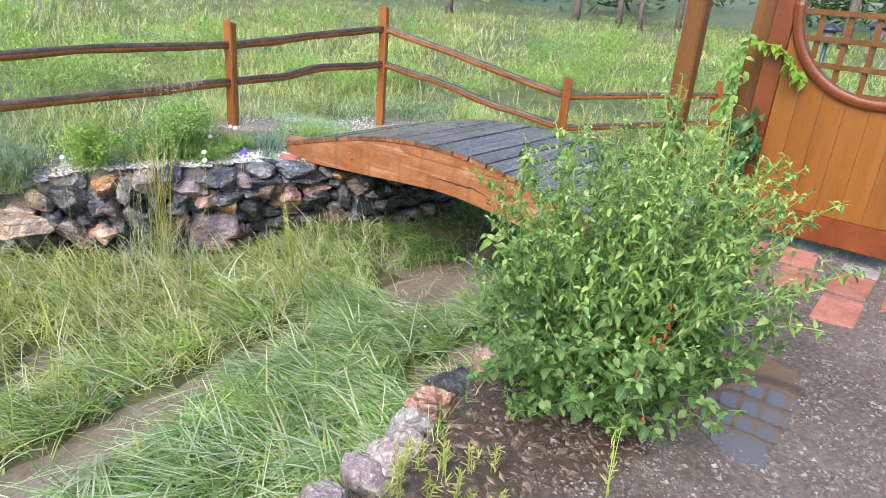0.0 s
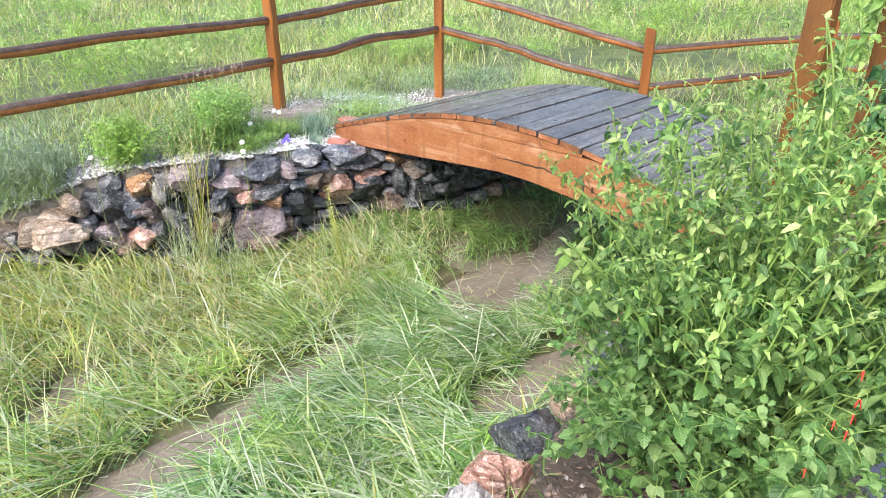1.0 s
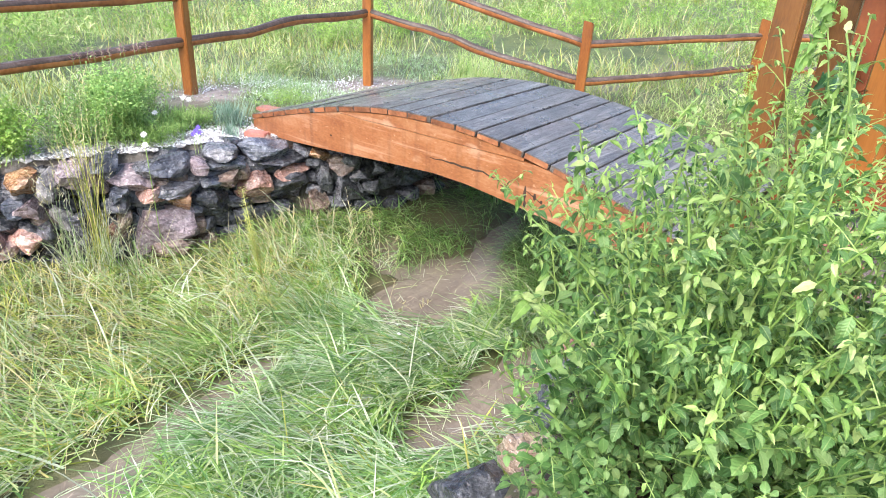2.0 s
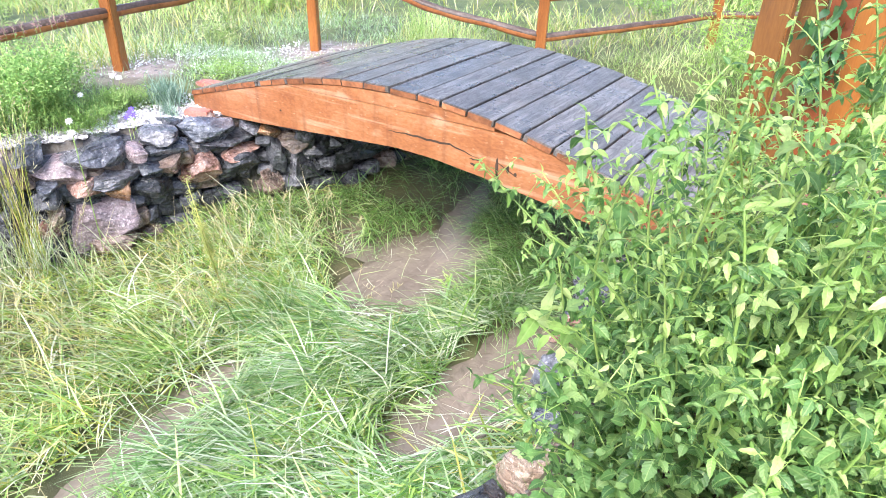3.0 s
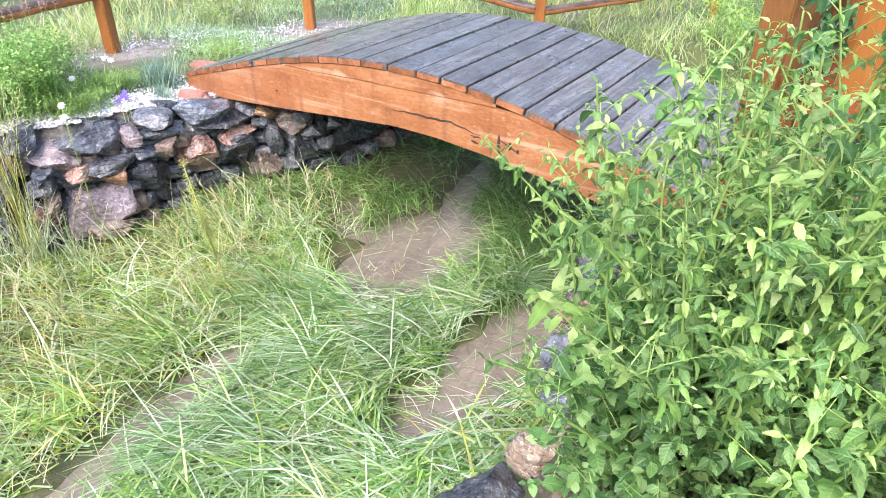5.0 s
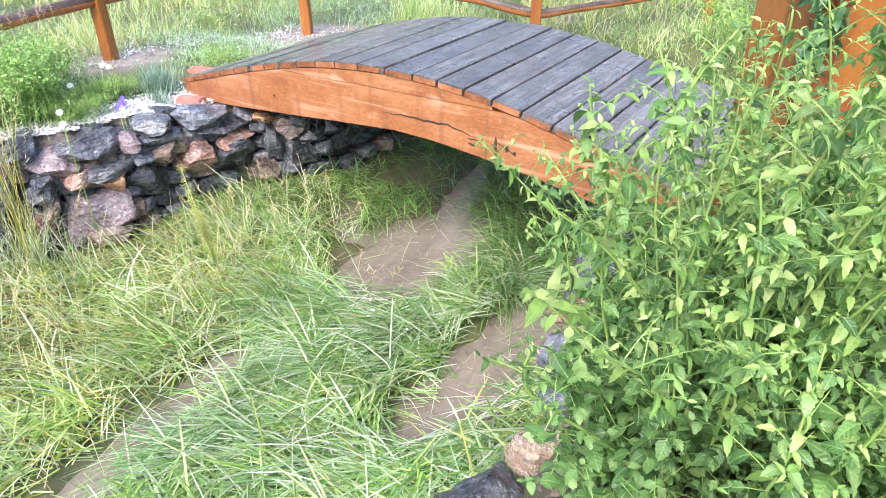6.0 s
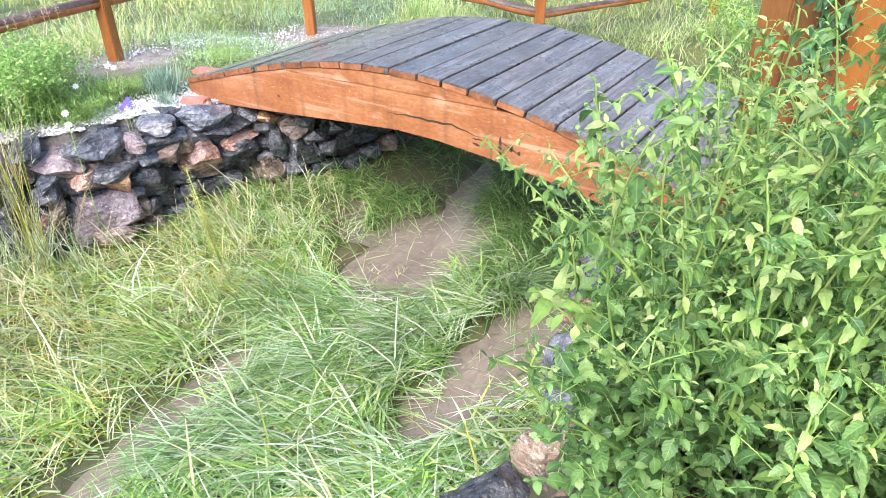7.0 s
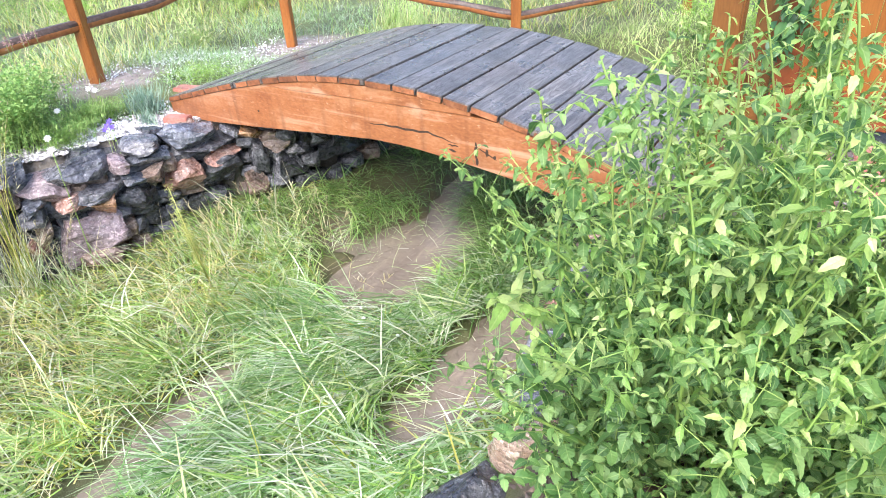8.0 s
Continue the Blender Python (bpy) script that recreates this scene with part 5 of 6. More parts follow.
b = scatter(75000, -3.2, 0.4, -3.6, 3.6, lambda x, y: (x < wall_x(y) - 0.22) * tufted(x, y, 3.0) * (1 - 0.94 * path_mask(x, y)))
n = len(b)
grass("bank_turf", b, rng.uniform(0.03, 0.11, n), rng.uniform(0.003, 0.007, n), rng.uniform(0, 6.3, n), rng.beta(2, 2.5, n), rng.uniform(0.2, 1.0, n), turf_green, "short green turf and clover inside the fence")


def meadow(n, near, far, a0, a1, tall, mat, name, label):
    d = np.exp(rng.uniform(math.log(near), math.log(far), n))
    a = np.radians(rng.uniform(a0, a1, n))
    x, y = 2.8 + d * np.cos(a), -2.5 + d * np.sin(a)
    outside = (x < -1.75) | (y > np.interp(x, [-1.75, 0.4, 1.4, 4.0], [1.95, 2.7, 4.25, 5.5])) | (x > 7.5) | (y < -4.5)
    ok = outside & (rng.random(n) < tufted(x, y, 0.9)) & (rng.random(n) < np.clip(tufted(x, y, 3.1) + 0.3, 0, 1))
    x, y, d = x[ok], y[ok], d[ok]
    m = len(x)
    p = np.stack([x, y, ground_z(x, y) - 0.01], 1)
    L = rng.uniform(0.3, 0.9, m) * tall * np.clip(0.55 + d / 16, 0.6, 1.5)
    return grass(name, p, L, rng.uniform(0.003, 0.006, m) * np.clip(d / 3.6, 1, 6), rng.uniform(0, 6.3, m), rng.beta(2, 3, m) * 0.7, rng.uniform(0.2, 1.1, m), mat, label)


meadow(180000, 3.6, 55, 70, 185, 0.30, meadow_green, "meadow_grass", "tall green meadow grass beyond the fence")
meadow(45000, 4.5, 55, 70, 185, 0.38, grass_yellow, "meadow_yellow_grass", "yellow-green meadow grass beyond the fence")
meadow(9000, 5, 45, 70, 185, 0.5, grass_dry, "meadow_seed_heads", "pale seeding grass in the meadow")
meadow(14000, 5.5, 60, 185, 430, 0.35, meadow_green, "far_meadow_grass", "meadow grass around the garden")


# ---- seeding stalks ----
def seed_stalks(x, y, n, spread_by, tall, label, mat=grass_dry, lean=0.25, heads=True, group="seeding grass tufts", thick=0.0042):
    """Thin bent stalks, each ending in a narrow head of small spikelets."""
    z = float(ground_z(x, y))
    ob = thing("seed_grass", label, "grass tuft", group, at=(x, y, z))
    base = np.stack([x + rng.normal(0, spread_by, n), y + rng.normal(0, spread_by, n), np.full(n, z)], 1)
    hd, le, L = rng.uniform(0, 6.3, n), rng.beta(2, 3, n) * lean, rng.uniform(0.65, 1.0, n) * tall
    dr = rng.uniform(0.05, 0.35 if tall > 0.6 else 0.6, n)
    keep(grass("stalk", base, L, np.full(n, thick), hd, le, dr, mat, "", parent=ob, levels=(0, 0.3, 0.55, 0.8, 1.0)), ob)
    if heads:
        pos, h2 = [], []
        for i in range(n):
            for s in np.linspace(0.78, 1.0, 9):
                m = le[i] * math.pi / 2 + dr[i] * s * 0.65
                o = np.array([math.cos(hd[i]), math.sin(hd[i]), 0])
                pos.append(base[i] + L[i] * s * (o * math.sin(m) + np.array([0, 0, 1]) * math.cos(m)))
                h2.append(hd[i] + rng.normal(0, 1.2))
        pos, k = np.array(pos), len(pos)
        v, f = scatter_leaves(pos, np.array(h2), rng.uniform(0.5, 1.3, k), rng.uniform(0, 6, k), rng.uniform(0.018, 0.034, k), SMALL_LEAF)
        keep(new("seed_head", quick_mesh("seed_heads", v, np.zeros((0, 4), int), f, grass_dry)), ob)
    keep(grass("foliage", np.repeat(base, 3, 0) + rng.normal(0, 0.02, (3 * n, 3)) * [1, 1, 0], rng.uniform(0.2, 0.45, 3 * n) * tall, rng.uniform(0.003, 0.0055, 3 * n), rng.uniform(0, 6.3, 3 * n), rng.beta(2, 3, 3 * n) * (0.25 if tall > 0.6 else 0.6), rng.uniform(0.2, 1.0, 3 * n), grass_pale, "", parent=ob), ob)
    return ob


seed_stalks(-0.62, -1.25, 40, 0.045, 1.12, "tall tuft of seeding straw-green grass before the wall", lean=0.09, thick=0.0048, mat=grass_yellow)
seed_stalks(-0.72, -1.34, 18, 0.045, 0.86, "tuft of seeding straw-green grass before the wall", lean=0.14, thick=0.0046, mat=grass_pale)
seed_stalks(-0.55, -1.10, 14, 0.05, 0.45, "small tuft of seeding grass before the wall")
seed_stalks(0.10, -0.45, 26, 0.12, 0.36, "thin pale seeding stalks before the wall")
seed_stalks(0.25, -0.15, 22, 0.12, 0.34, "thin pale seeding stalks before the wall")
seed_stalks(0.95, -0.25, 5, 0.10, 0.24, "bent pale seeding stalks over the water", lean=0.6)
seed_stalks(0.2, -1.6, 18, 0.22, 0.40, "scattered seeding stalks in the ditch grass", lean=0.5)
seed_stalks(-0.35, -2.0, 22, 0.25, 0.42, "scattered seeding stalks in the ditch grass", lean=0.5)
seed_stalks(0.5, -1.1, 14, 0.2, 0.38, "scattered seeding stalks in the ditch grass", lean=0.6)


# ---- leafy plants ----
def leafy_plant(name, x, y, rx, ry, h, stems, per_stem, leaf_size, mat, label, category, group="", template=SMALL_LEAF, z=None, up=0.2):
    """Stems that spread from the root, with many small leaves along each."""
    z = float(ground_z(x, y)) if z is None else z
    ob = thing(name, label, category, group, at=(x, y, z))
    root = np.stack([x + rng.normal(0, rx * 0.35, stems), y + rng.normal(0, ry * 0.35, stems), np.full(stems, z - 0.01)], 1)
    a, r = rng.uniform(0, 6.3, stems), np.sqrt(rng.random(stems))
    tip = np.stack([x + rx * r * np.cos(a), y + ry * r * np.sin(a), z + h * (1 - 0.45 * r ** 2) * rng.uniform(0.75, 1.05, stems)], 1)
    t = np.repeat(np.linspace(0.12, 1, per_stem)[None], stems, 0) + rng.normal(0, 0.03, (stems, per_stem))
    bend = (t * (1 - t))[..., None] * np.array([0, 0, 0.35]) * h
    pos = (root[:, None] * (1 - t[..., None]) + tip[:, None] * t[..., None] + bend).reshape(-1, 3)
    k = len(pos)
    v, f = scatter_leaves(pos, rng.uniform(0, 6.3, k), rng.normal(up, 0.45, k), rng.normal(0, 0.5, k), leaf_size * rng.uniform(0.6, 1.2, k), template)
    keep(new("foliage", quick_mesh("foliage", v, np.zeros((0, 4), int), f, mat)), ob)
    d = tip - root
    hd = np.arctan2(d[:, 1], d[:, 0])
    keep(grass("stem", root, np.linalg.norm(d, axis=1), np.full(stems, 0.004 + 0.01 * leaf_size), hd, np.arctan2(np.hypot(d[:, 0], d[:, 1]), d[:, 2]) / (math.pi / 2), np.zeros(stems), stem_green, "", parent=ob), ob)
    return ob


border = "plants behind the stone wall"
leafy_plant("catmint", -0.98, -0.86, 0.27, 0.30, 0.52, 200, 24, 0.021, catmint_green, "bushy dark green catmint behind the wall", "plant", border, ROUND_LEAF)
leafy_plant("catmint", -1.30, -0.62, 0.26, 0.28, 0.42, 110, 18, 0.024, catmint_green, "bushy green catmint near the fence", "plant", border, ROUND_LEAF)
leafy_plant("catmint", -1.12, -1.10, 0.22, 0.22, 0.30, 90, 18, 0.021, catmint_green, "low green catmint behind the wall", "plant", border, ROUND_LEAF)
leafy_plant("lime_shrub", -1.14, -1.46, 0.23, 0.26, 0.36, 150, 18, 0.024, lime_green, "low lime-green leafy plant behind the wall", "plant", border, ROUND_LEAF)
leafy_plant("sagebrush", -1.55, -2.10, 0.42, 0.46, 0.52, 220, 26, 0.034, sage_grey, "grey-green sage mound behind the wall", "plant", border, up=0.9)
leafy_plant("sagebrush", -1.36, -1.90, 0.22, 0.24, 0.36, 120, 20, 0.034, sage_grey, "small grey-green sage behind the wall", "plant", border, up=0.9)
leafy_plant("ground_cover", -1.15, 0.55, 0.45, 0.40, 0.07, 150, 9, 0.024, lime_green, "low creeping green ground cover", "plant", border)
leafy_plant("ground_cover", -0.85, 1.25, 0.5, 0.5, 0.07, 160, 9, 0.024, weed_green, "low creeping green ground cover behind the footbridge", "plant", border)
leafy_plant("ground_cover", -1.0, -0.30, 0.22, 0.20, 0.12, 80, 10, 0.024, weed_green, "low green carnation leaves by the pebbles", "plant", border)
leafy_plant("carnation", -0.80, -0.72, 0.20, 0.20, 0.17, 110, 14, 0.030, weed_green, "low spreading green carnation behind the pebbles", "plant", border, up=0.7)
leafy_plant("carnation", -0.93, -0.50, 0.17, 0.16, 0.15, 80, 12, 0.030, weed_green, "low spreading green carnation beside the pebbles", "plant", border, up=0.7)
leafy_plant("carnation", -0.70, -0.95, 0.12, 0.12, 0.14, 60, 12, 0.028, weed_green, "low green carnation on the top of the wall", "plant", border, up=0.7)


def blade_plant(name, x, y, n, spread_by, tall, mat, label):
    z = float(ground_z(x, y))
    ob = thing(name, label, "plant", border, at=(x, y, z))
    base = np.stack([x + rng.normal(0, spread_by, n), y + rng.normal(0, spread_by, n), np.full(n, z)], 1)
    keep(grass("foliage", base, rng.uniform(0.6, 1, n) * tall, rng.uniform(0.005, 0.009, n), rng.uniform(0, 6.3, n), rng.beta(2, 4, n) * 0.5, rng.uniform(0.05, 0.5, n), mat, "", parent=ob), ob)
    return ob


blade_plant("blue_oat_grass", -0.88, -0.12, 200, 0.045, 0.22, iris_blue, "blue-green spiky tuft beside the bridge end")
blade_plant("blue_oat_grass", -0.72, -0.24, 70, 0.025, 0.10, iris_blue, "small blue-green tuft by the pebbles")
blade_plant("green_tuft", -1.0, -0.40, 160, 0.07, 0.15, grass_green, "green leafy tuft behind the pebbles")
blade_plant("green_tuft", -0.55, 1.72, 200, 0.09, 0.30, grass_green, "tall grass tuft behind the footbridge")
blade_plant("green_tuft", -1.05, 2.9, 220, 0.13, 0.40, meadow_green, "tall grass tuft behind the footbridge")
blade_plant("green_tuft", -0.4, 2.5, 240, 0.16, 0.32, meadow_green, "tall grass tuft behind the footbridge")

weeds = "tall weeds in the meadow"
for x, y, r, h, n in ((-3.7, -0.75, 0.65, 0.85, 210), (-4.4, 0.1, 0.6, 0.8, 160), (-3.4, -1.9, 0.5, 0.6, 130), (-4.3, 3.0, 0.6, 0.65, 180), (-3.4, 3.1, 0.4, 0.5, 110), (-5.5, 1.6, 0.7, 0.8, 160),
                      (-6.6, -0.6, 1.0, 1.2, 170), (-7.5, 3.5, 1.0, 1.0, 170), (-1.9, 6.5, 0.7, 0.5, 140), (-0.4, 8.8, 0.9, 0.8, 170), (-3.2, 9.5, 1.1, 0.9, 170), (1.2, 7.0, 0.8, 0.7, 170), (2.6, 5.6, 0.6, 0.9, 190), (1.9, 3.3, 0.55, 0.65, 200), (2.9, 3.0, 0.5, 0.7, 190), (1.5, 2.3, 0.4, 0.42, 170),
                      (-10, 8, 1.6, 1.3, 150), (-5.5, 13, 1.6, 1.1, 150), (0.5, 14, 1.6, 1.2, 150), (-12, 1.5, 1.5, 1.4, 140)):
    leafy_plant("weed_clump", x, y, r * 1.2, r * 1.1, h * 0.95, int(n * 0.55), 13, 0.052 + 0.0038 * math.hypot(x, y), (weed_green, lime_green)[int(abs(x) * 7) % 2], "tall leafy green weeds in the meadow", "weeds", weeds, up=0.4)


for k in range(46):
    a, d = math.radians(rng.uniform(92, 168)), math.exp(rng.uniform(math.log(5.6), math.log(24)))
    x, y = 2.8 + d * math.cos(a), -2.5 + d * math.sin(a)
    if x < -2.2 or y > 4.6:
        r = rng.uniform(0.18, 0.45) * (0.7 + d / 14)
        leafy_plant("weed_clump", x, y, r, r, rng.uniform(0.25, 0.5) * (0.7 + d / 16), 46, 11, 0.040 + 0.0038 * d, (weed_green, lime_green, meadow_green)[k % 3], "leafy green weed clump standing in the meadow grass", "weeds", weeds, up=0.5)


# ---- the shrub beside the path ----
def shrub():
    x0, y0, z0 = 2.79, -1.23, 0.735
    ob = thing("leafy_shrub", "tall bushy green perennial with toothed leaves beside the path", "shrub", at=(x0, y0, z0))
    pos, heading, pitch, size, young = [], [], [], [], []
    stem_lines = []

    def leaves_at(p, s, turn, droop, fresh):
        for k in (0, math.pi):
            pos.append(p)
            heading.append(turn + k + rng.normal(0, 0.35))
            pitch.append(droop + rng.normal(0, 0.42))
            size.append(s * rng.uniform(0.65, 1.25) * (0.95 if fresh else 1.0))
            young.append(fresh)

    def grow(root, tip, bow, nodes, big, branch, thick, fresh_from):
        root, tip = np.array(root), np.array(tip)
        line = []
        turn = rng.uniform(0, 3)
        sway = rng.normal(0, 0.022, 3) * branch
        phase = rng.uniform(0, 6)
        for i in range(nodes + 1):
            t = 1 - (1 - i / nodes) ** 1.3
            p = root * (1 - t) + tip * t + np.array(bow) * t * (1 - t) * 2 + sway * math.sin(phase + 5.5 * t) * t
            line.append(p)
            if t > 0.08 and rng.random() < 0.94:
                s = big * (1.0 - 0.50 * max(0, t - 0.6) / 0.4) * (0.75 + 0.25 * min(1, t / 0.4))
                leaves_at(p, s, turn, -0.40 if t < 0.90 else 0.30, p[2] > z0 + 0.42 and rng.random() < (0.92 if p[2] > z0 + 0.65 else 0.6) * (t > fresh_from))
                if branch and 0.10 < t < 0.95 and rng.random() < 0.8:
                    for k in (0, math.pi):
                        if rng.random() < 0.18:
                            continue
                        a = turn + k + rng.normal(0, 0.25)
                        ln = rng.uniform(0.05, 0.19) * (1.15 - 0.7 * t)
                        q = p + ln * np.array([math.cos(a) * 0.85, math.sin(a) * 0.85, 0.5])
                        grow(p, q, (0, 0, 0.01), 3, big * rng.uniform(0.55, 0.8), False, 0.0013, 0.6 if t > 0.6 else 0.8 if t > 0.45 else 1.1)
            turn += math.pi / 2
        stem_lines.append((line, thick, branch))

    n = 86
    for i in range(n):
        a = i * 2.39996
        r = math.sqrt((i + 0.5) / n)
        root = (x0 + 0.20 * r * math.cos(a) + rng.normal(0, 0.03), y0 + 0.24 * r * math.sin(a) + rng.normal(0, 0.03), z0 - 0.02)
        reach = r * rng.uniform(0.75, 1.15)
        h = (1.06 - 0.38 * r ** 2.0) * rng.uniform(0.60, 1.10)
        tip = (x0 + 0.04 + (0.57 + 0.09 * (math.cos(a) > 0)) * reach * math.cos(a), y0 + 0.64 * reach * math.sin(a), z0 + h)
        grow(root, tip, (rng.normal(0, 0.12), rng.normal(0, 0.12), 0.12 * r), 12 + int(8 * h), rng.uniform(0.038, 0.056), True, rng.uniform(0.0030, 0.0046), 0.55)
    for i in range(34):
        a, r = rng.uniform(0, math.tau), math.sqrt(rng.random()) * 0.85
        root = (x0 + 0.18 * r * math.cos(a), y0 + 0.20 * r * math.sin(a), z0 - 0.02)
        tip = (x0 + 0.06 + 0.55 * r * math.cos(a), y0 + 0.55 * r * math.sin(a), z0 + (1.06 - 0.30 * r * r) * rng.uniform(0.82, 1.08))
        grow(root, tip, (rng.normal(0, 0.10), rng.normal(0, 0.10), 0.10 * r), 18, rng.uniform(0.038, 0.056), True, rng.uniform(0.0030, 0.0044), 0.45)
    # long loose sprays that lean out of the dome
    for a, reach, h in ((0.3, 0.80, 0.62), (0.9, 0.74, 0.74), (-0.35, 0.78, 0.55), (-0.9, 0.72, 0.42), (-1.3, 0.78, 0.30), (2.9, 0.62, 0.60), (3.4, 0.60, 0.72)):
        tip = (x0 + reach * math.cos(a), y0 + reach * math.sin(a), z0 + h)
        grow((x0 + 0.1 * math.cos(a), y0 + 0.1 * math.sin(a), z0 - 0.02), tip, (0, 0, 0.14), 15, 0.050, True, 0.003, 0.74)
    # one pale shoot that leans out over the ditch
    grow((x0 - 0.10, y0 - 0.12, z0), (2.43, -1.61, 1.28), (0, 0, 0.10), 13, 0.060, False, 0.0036, 0.55)
    for k in range(5):
        leaves_at(np.array([2.43, -1.61, 1.285]) + np.array([0.03, 0.035, -0.035]) * k * 0.5, 0.070, 1.3 * k, 0.15, True)
    for i in range(110):
        a = rng.uniform(0, 6.3)
        r = rng.uniform(0.6, 1.10)
        root = (x0 + 0.25 * math.cos(a), y0 + 0.30 * math.sin(a), z0 - 0.02)
        tip = (x0 + 0.04 + (0.52 if math.cos(a) > 0 else 0.40) * r * math.cos(a), y0 - 0.06 + 0.68 * r * math.sin(a), z0 + rng.uniform(0.06, 0.50))
        grow(root, tip, (0, 0, 0.05), 8, rng.uniform(0.042, 0.062), True, 0.0022, 1.1)
    pos, heading, pitch, size, young = map(np.array, (pos, heading, pitch, size, young))
    roll = rng.normal(0, 0.4, len(pos))
    # the leaves that stand outermost towards the ditch are pieces of their own
    order = np.argsort((pos[:, 0] - x0) * 0.6 + (pos[:, 1] - y0) * 0.8 - 0.5 * (pos[:, 2] - z0) - 3.0 * size)
    for fresh, mat, template in ((False, leaf_green, LEAF), (True, leaf_young, TIP_LEAF)):
        tv, tf = template
        one = veined(quick_mesh("leaf", tv, np.zeros((0, 4), int), tf, mat), template)
        for i in order[:300]:
            if young[i] != fresh:
                continue
            leaf = new("leaf", one)
            leaf.parent = ob
            leaf.matrix_local = Matrix.Translation(Vector(pos[i]) - Vector((x0, y0, z0))) @ Matrix.Rotation(heading[i], 4, "Z") @ Matrix.Rotation(-pitch[i], 4, "Y") @ Matrix.Rotation(roll[i], 4, "X") @ Matrix.Scale(size[i], 4)
        for low, shape in ((False, template), (True, BROAD_LEAF)):
            rest = np.array([i for i in order[300:] if young[i] == fresh and (pos[i, 2] < z0 + 0.42) == low])
            if not len(rest):
                continue
            v, f = scatter_leaves(pos[rest], heading[rest], pitch[rest], roll[rest], size[rest], shape)
            fol = keep(new("foliage", veined(quick_mesh("foliage", v, np.zeros((0, 4), int), f, mat), shape)), ob)
            fol["kind"] = "stuff"
    twigs_v, twigs_f = [], []
    for line, thick, main in stem_lines:
        bm = tube(line, np.linspace(thick, thick * 0.45, len(line)), 5 if main else 3)
        if main:
            keep(part("stem", bm, stem_green), ob)
        else:
            k = len(twigs_v)
            bm.verts.index_update()
            twigs_v += [tuple(q.co) for q in bm.verts]
            twigs_f += [tuple(q.index + k for q in fc.verts) for fc in bm.faces]
            bm.free()
    keep(part("twig", (twigs_v, twigs_f), stem_green), ob)["kind"] = "stuff"
    return ob


shrub()

# ---- gravel, pebbles, hail, bark chips ----
OCT_V = np.array([(1, 0, 0), (-1, 0, 0), (0, 1, 0), (0, -1, 0), (0, 0, 1), (0, 0, -1)], float)
OCT_F = np.array([(0, 2, 4), (2, 1, 4), (1, 3, 4), (3, 0, 4), (2, 0, 5), (1, 2, 5), (3, 1, 5), (0, 3, 5)])


def crumbs(name, p, size, flat, mat, label, category, long=1.0):
    """Small stones: jittered eight-sided lumps lying on the ground."""
    n = len(p)
    v = OCT_V[None] * (1 + rng.uniform(-0.35, 0.35, (n, 6, 3))) + rng.uniform(-0.25, 0.25, (n, 6, 3))
    v = v * np.stack([size * long, size, size * flat], 1)[:, None, :]
    a = rng.uniform(0, 6.3, n)
    c, s = np.cos(a)[:, None], np.sin(a)[:, None]
    v = np.stack([v[..., 0] * c - v[..., 1] * s, v[..., 0] * s + v[..., 1] * c, v[..., 2]], 2) + p[:, None]
    f = OCT_F[None] + (np.arange(n) * 6)[:, None, None]
    return tagged(new(name, quick_mesh(name, v.reshape(-1, 3), np.zeros((0, 4), int), f.reshape(-1, 3), mat)), label, category, kind="stuff")


dry_of_puddle = lambda x, y: np.clip((ground_z(x, y) - 0.706) / 0.018, 0, 1) ** 2
b = scatter(38000, 2.5, 4.3, -2.4, 1.1, lambda x, y: path_mask(x, y) * dry_of_puddle(x, y) * 0.8)
crumbs("gravel", b + [0, 0, 0.004], rng.gamma(2.0, 0.0018, len(b)) + 0.0018, 0.6, gravel_mat, "loose wet grey gravel on the path", "gravel")
b = scatter(32000, -1.7, 0.1, -2.4, 0.5, lambda x, y: np.exp(-((x - wall_x(y) + 0.28) / 0.14) ** 2) * (x < wall_x(y) - 0.16))
crumbs("pebbles", b + [0, 0, 0.006], rng.gamma(4.0, 0.0032, len(b)) + 0.004, 0.5, pebble_mat, "pale grey pebbles along the top of the wall", "pebbles")
b = np.concatenate([scatter(12000, -1.25, -0.40, -0.75, 0.22, lambda x, y: np.exp(-((x - wall_x(y) + 0.30) / 0.15) ** 2) * (x < wall_x(y) - 0.10) * np.clip(tufted(x, y, 6) + 0.25, 0, 1)),
                    scatter(11000, -1.6, -0.5, -2.3, -0.5, lambda x, y: np.exp(-((x - wall_x(y) + 0.27) / 0.10) ** 2) * (x < wall_x(y) - 0.16) * tufted(x, y, 4) ** 1.5),
                    scatter(6500, -2.0, 0.4, 1.25, 2.6, lambda x, y: tufted(x, y, 3.5) ** 2 * np.exp(-((y - 1.90 - 0.1 * x) / 0.32) ** 2)),
                    scatter(5000, -2.6, -0.7, -0.6, 1.6, lambda x, y: tufted(x, y, 3) ** 3 * 0.7)])
crumbs("hail", b + [0, 0, 0.010], rng.uniform(0.004, 0.010, len(b)), 0.8, hail, "drifts of white hailstones on soil and pebbles", "hail")
b = np.array([1.25, -0.66, 0.13]) + rng.normal(0, 1, (9, 3)) * [0.05, 0.03, 0.012]
crumbs("hail_on_grass", b, rng.uniform(0.007, 0.012, len(b)), 0.8, hail, "a few white hailstones caught in the flattened grass", "hail")
b = scatter(9000, -2.6, -0.4, -0.6, 3.2, lambda x, y: path_mask(x, y) * (x < wall_x(y) - 0.25) * 0.7)
crumbs("bank_stones", b + [0, 0, 0.004], rng.gamma(3.0, 0.0024, len(b)) + 0.002, 0.6, pebble_mat, "small stones on the bare soil by the fence posts", "pebbles")
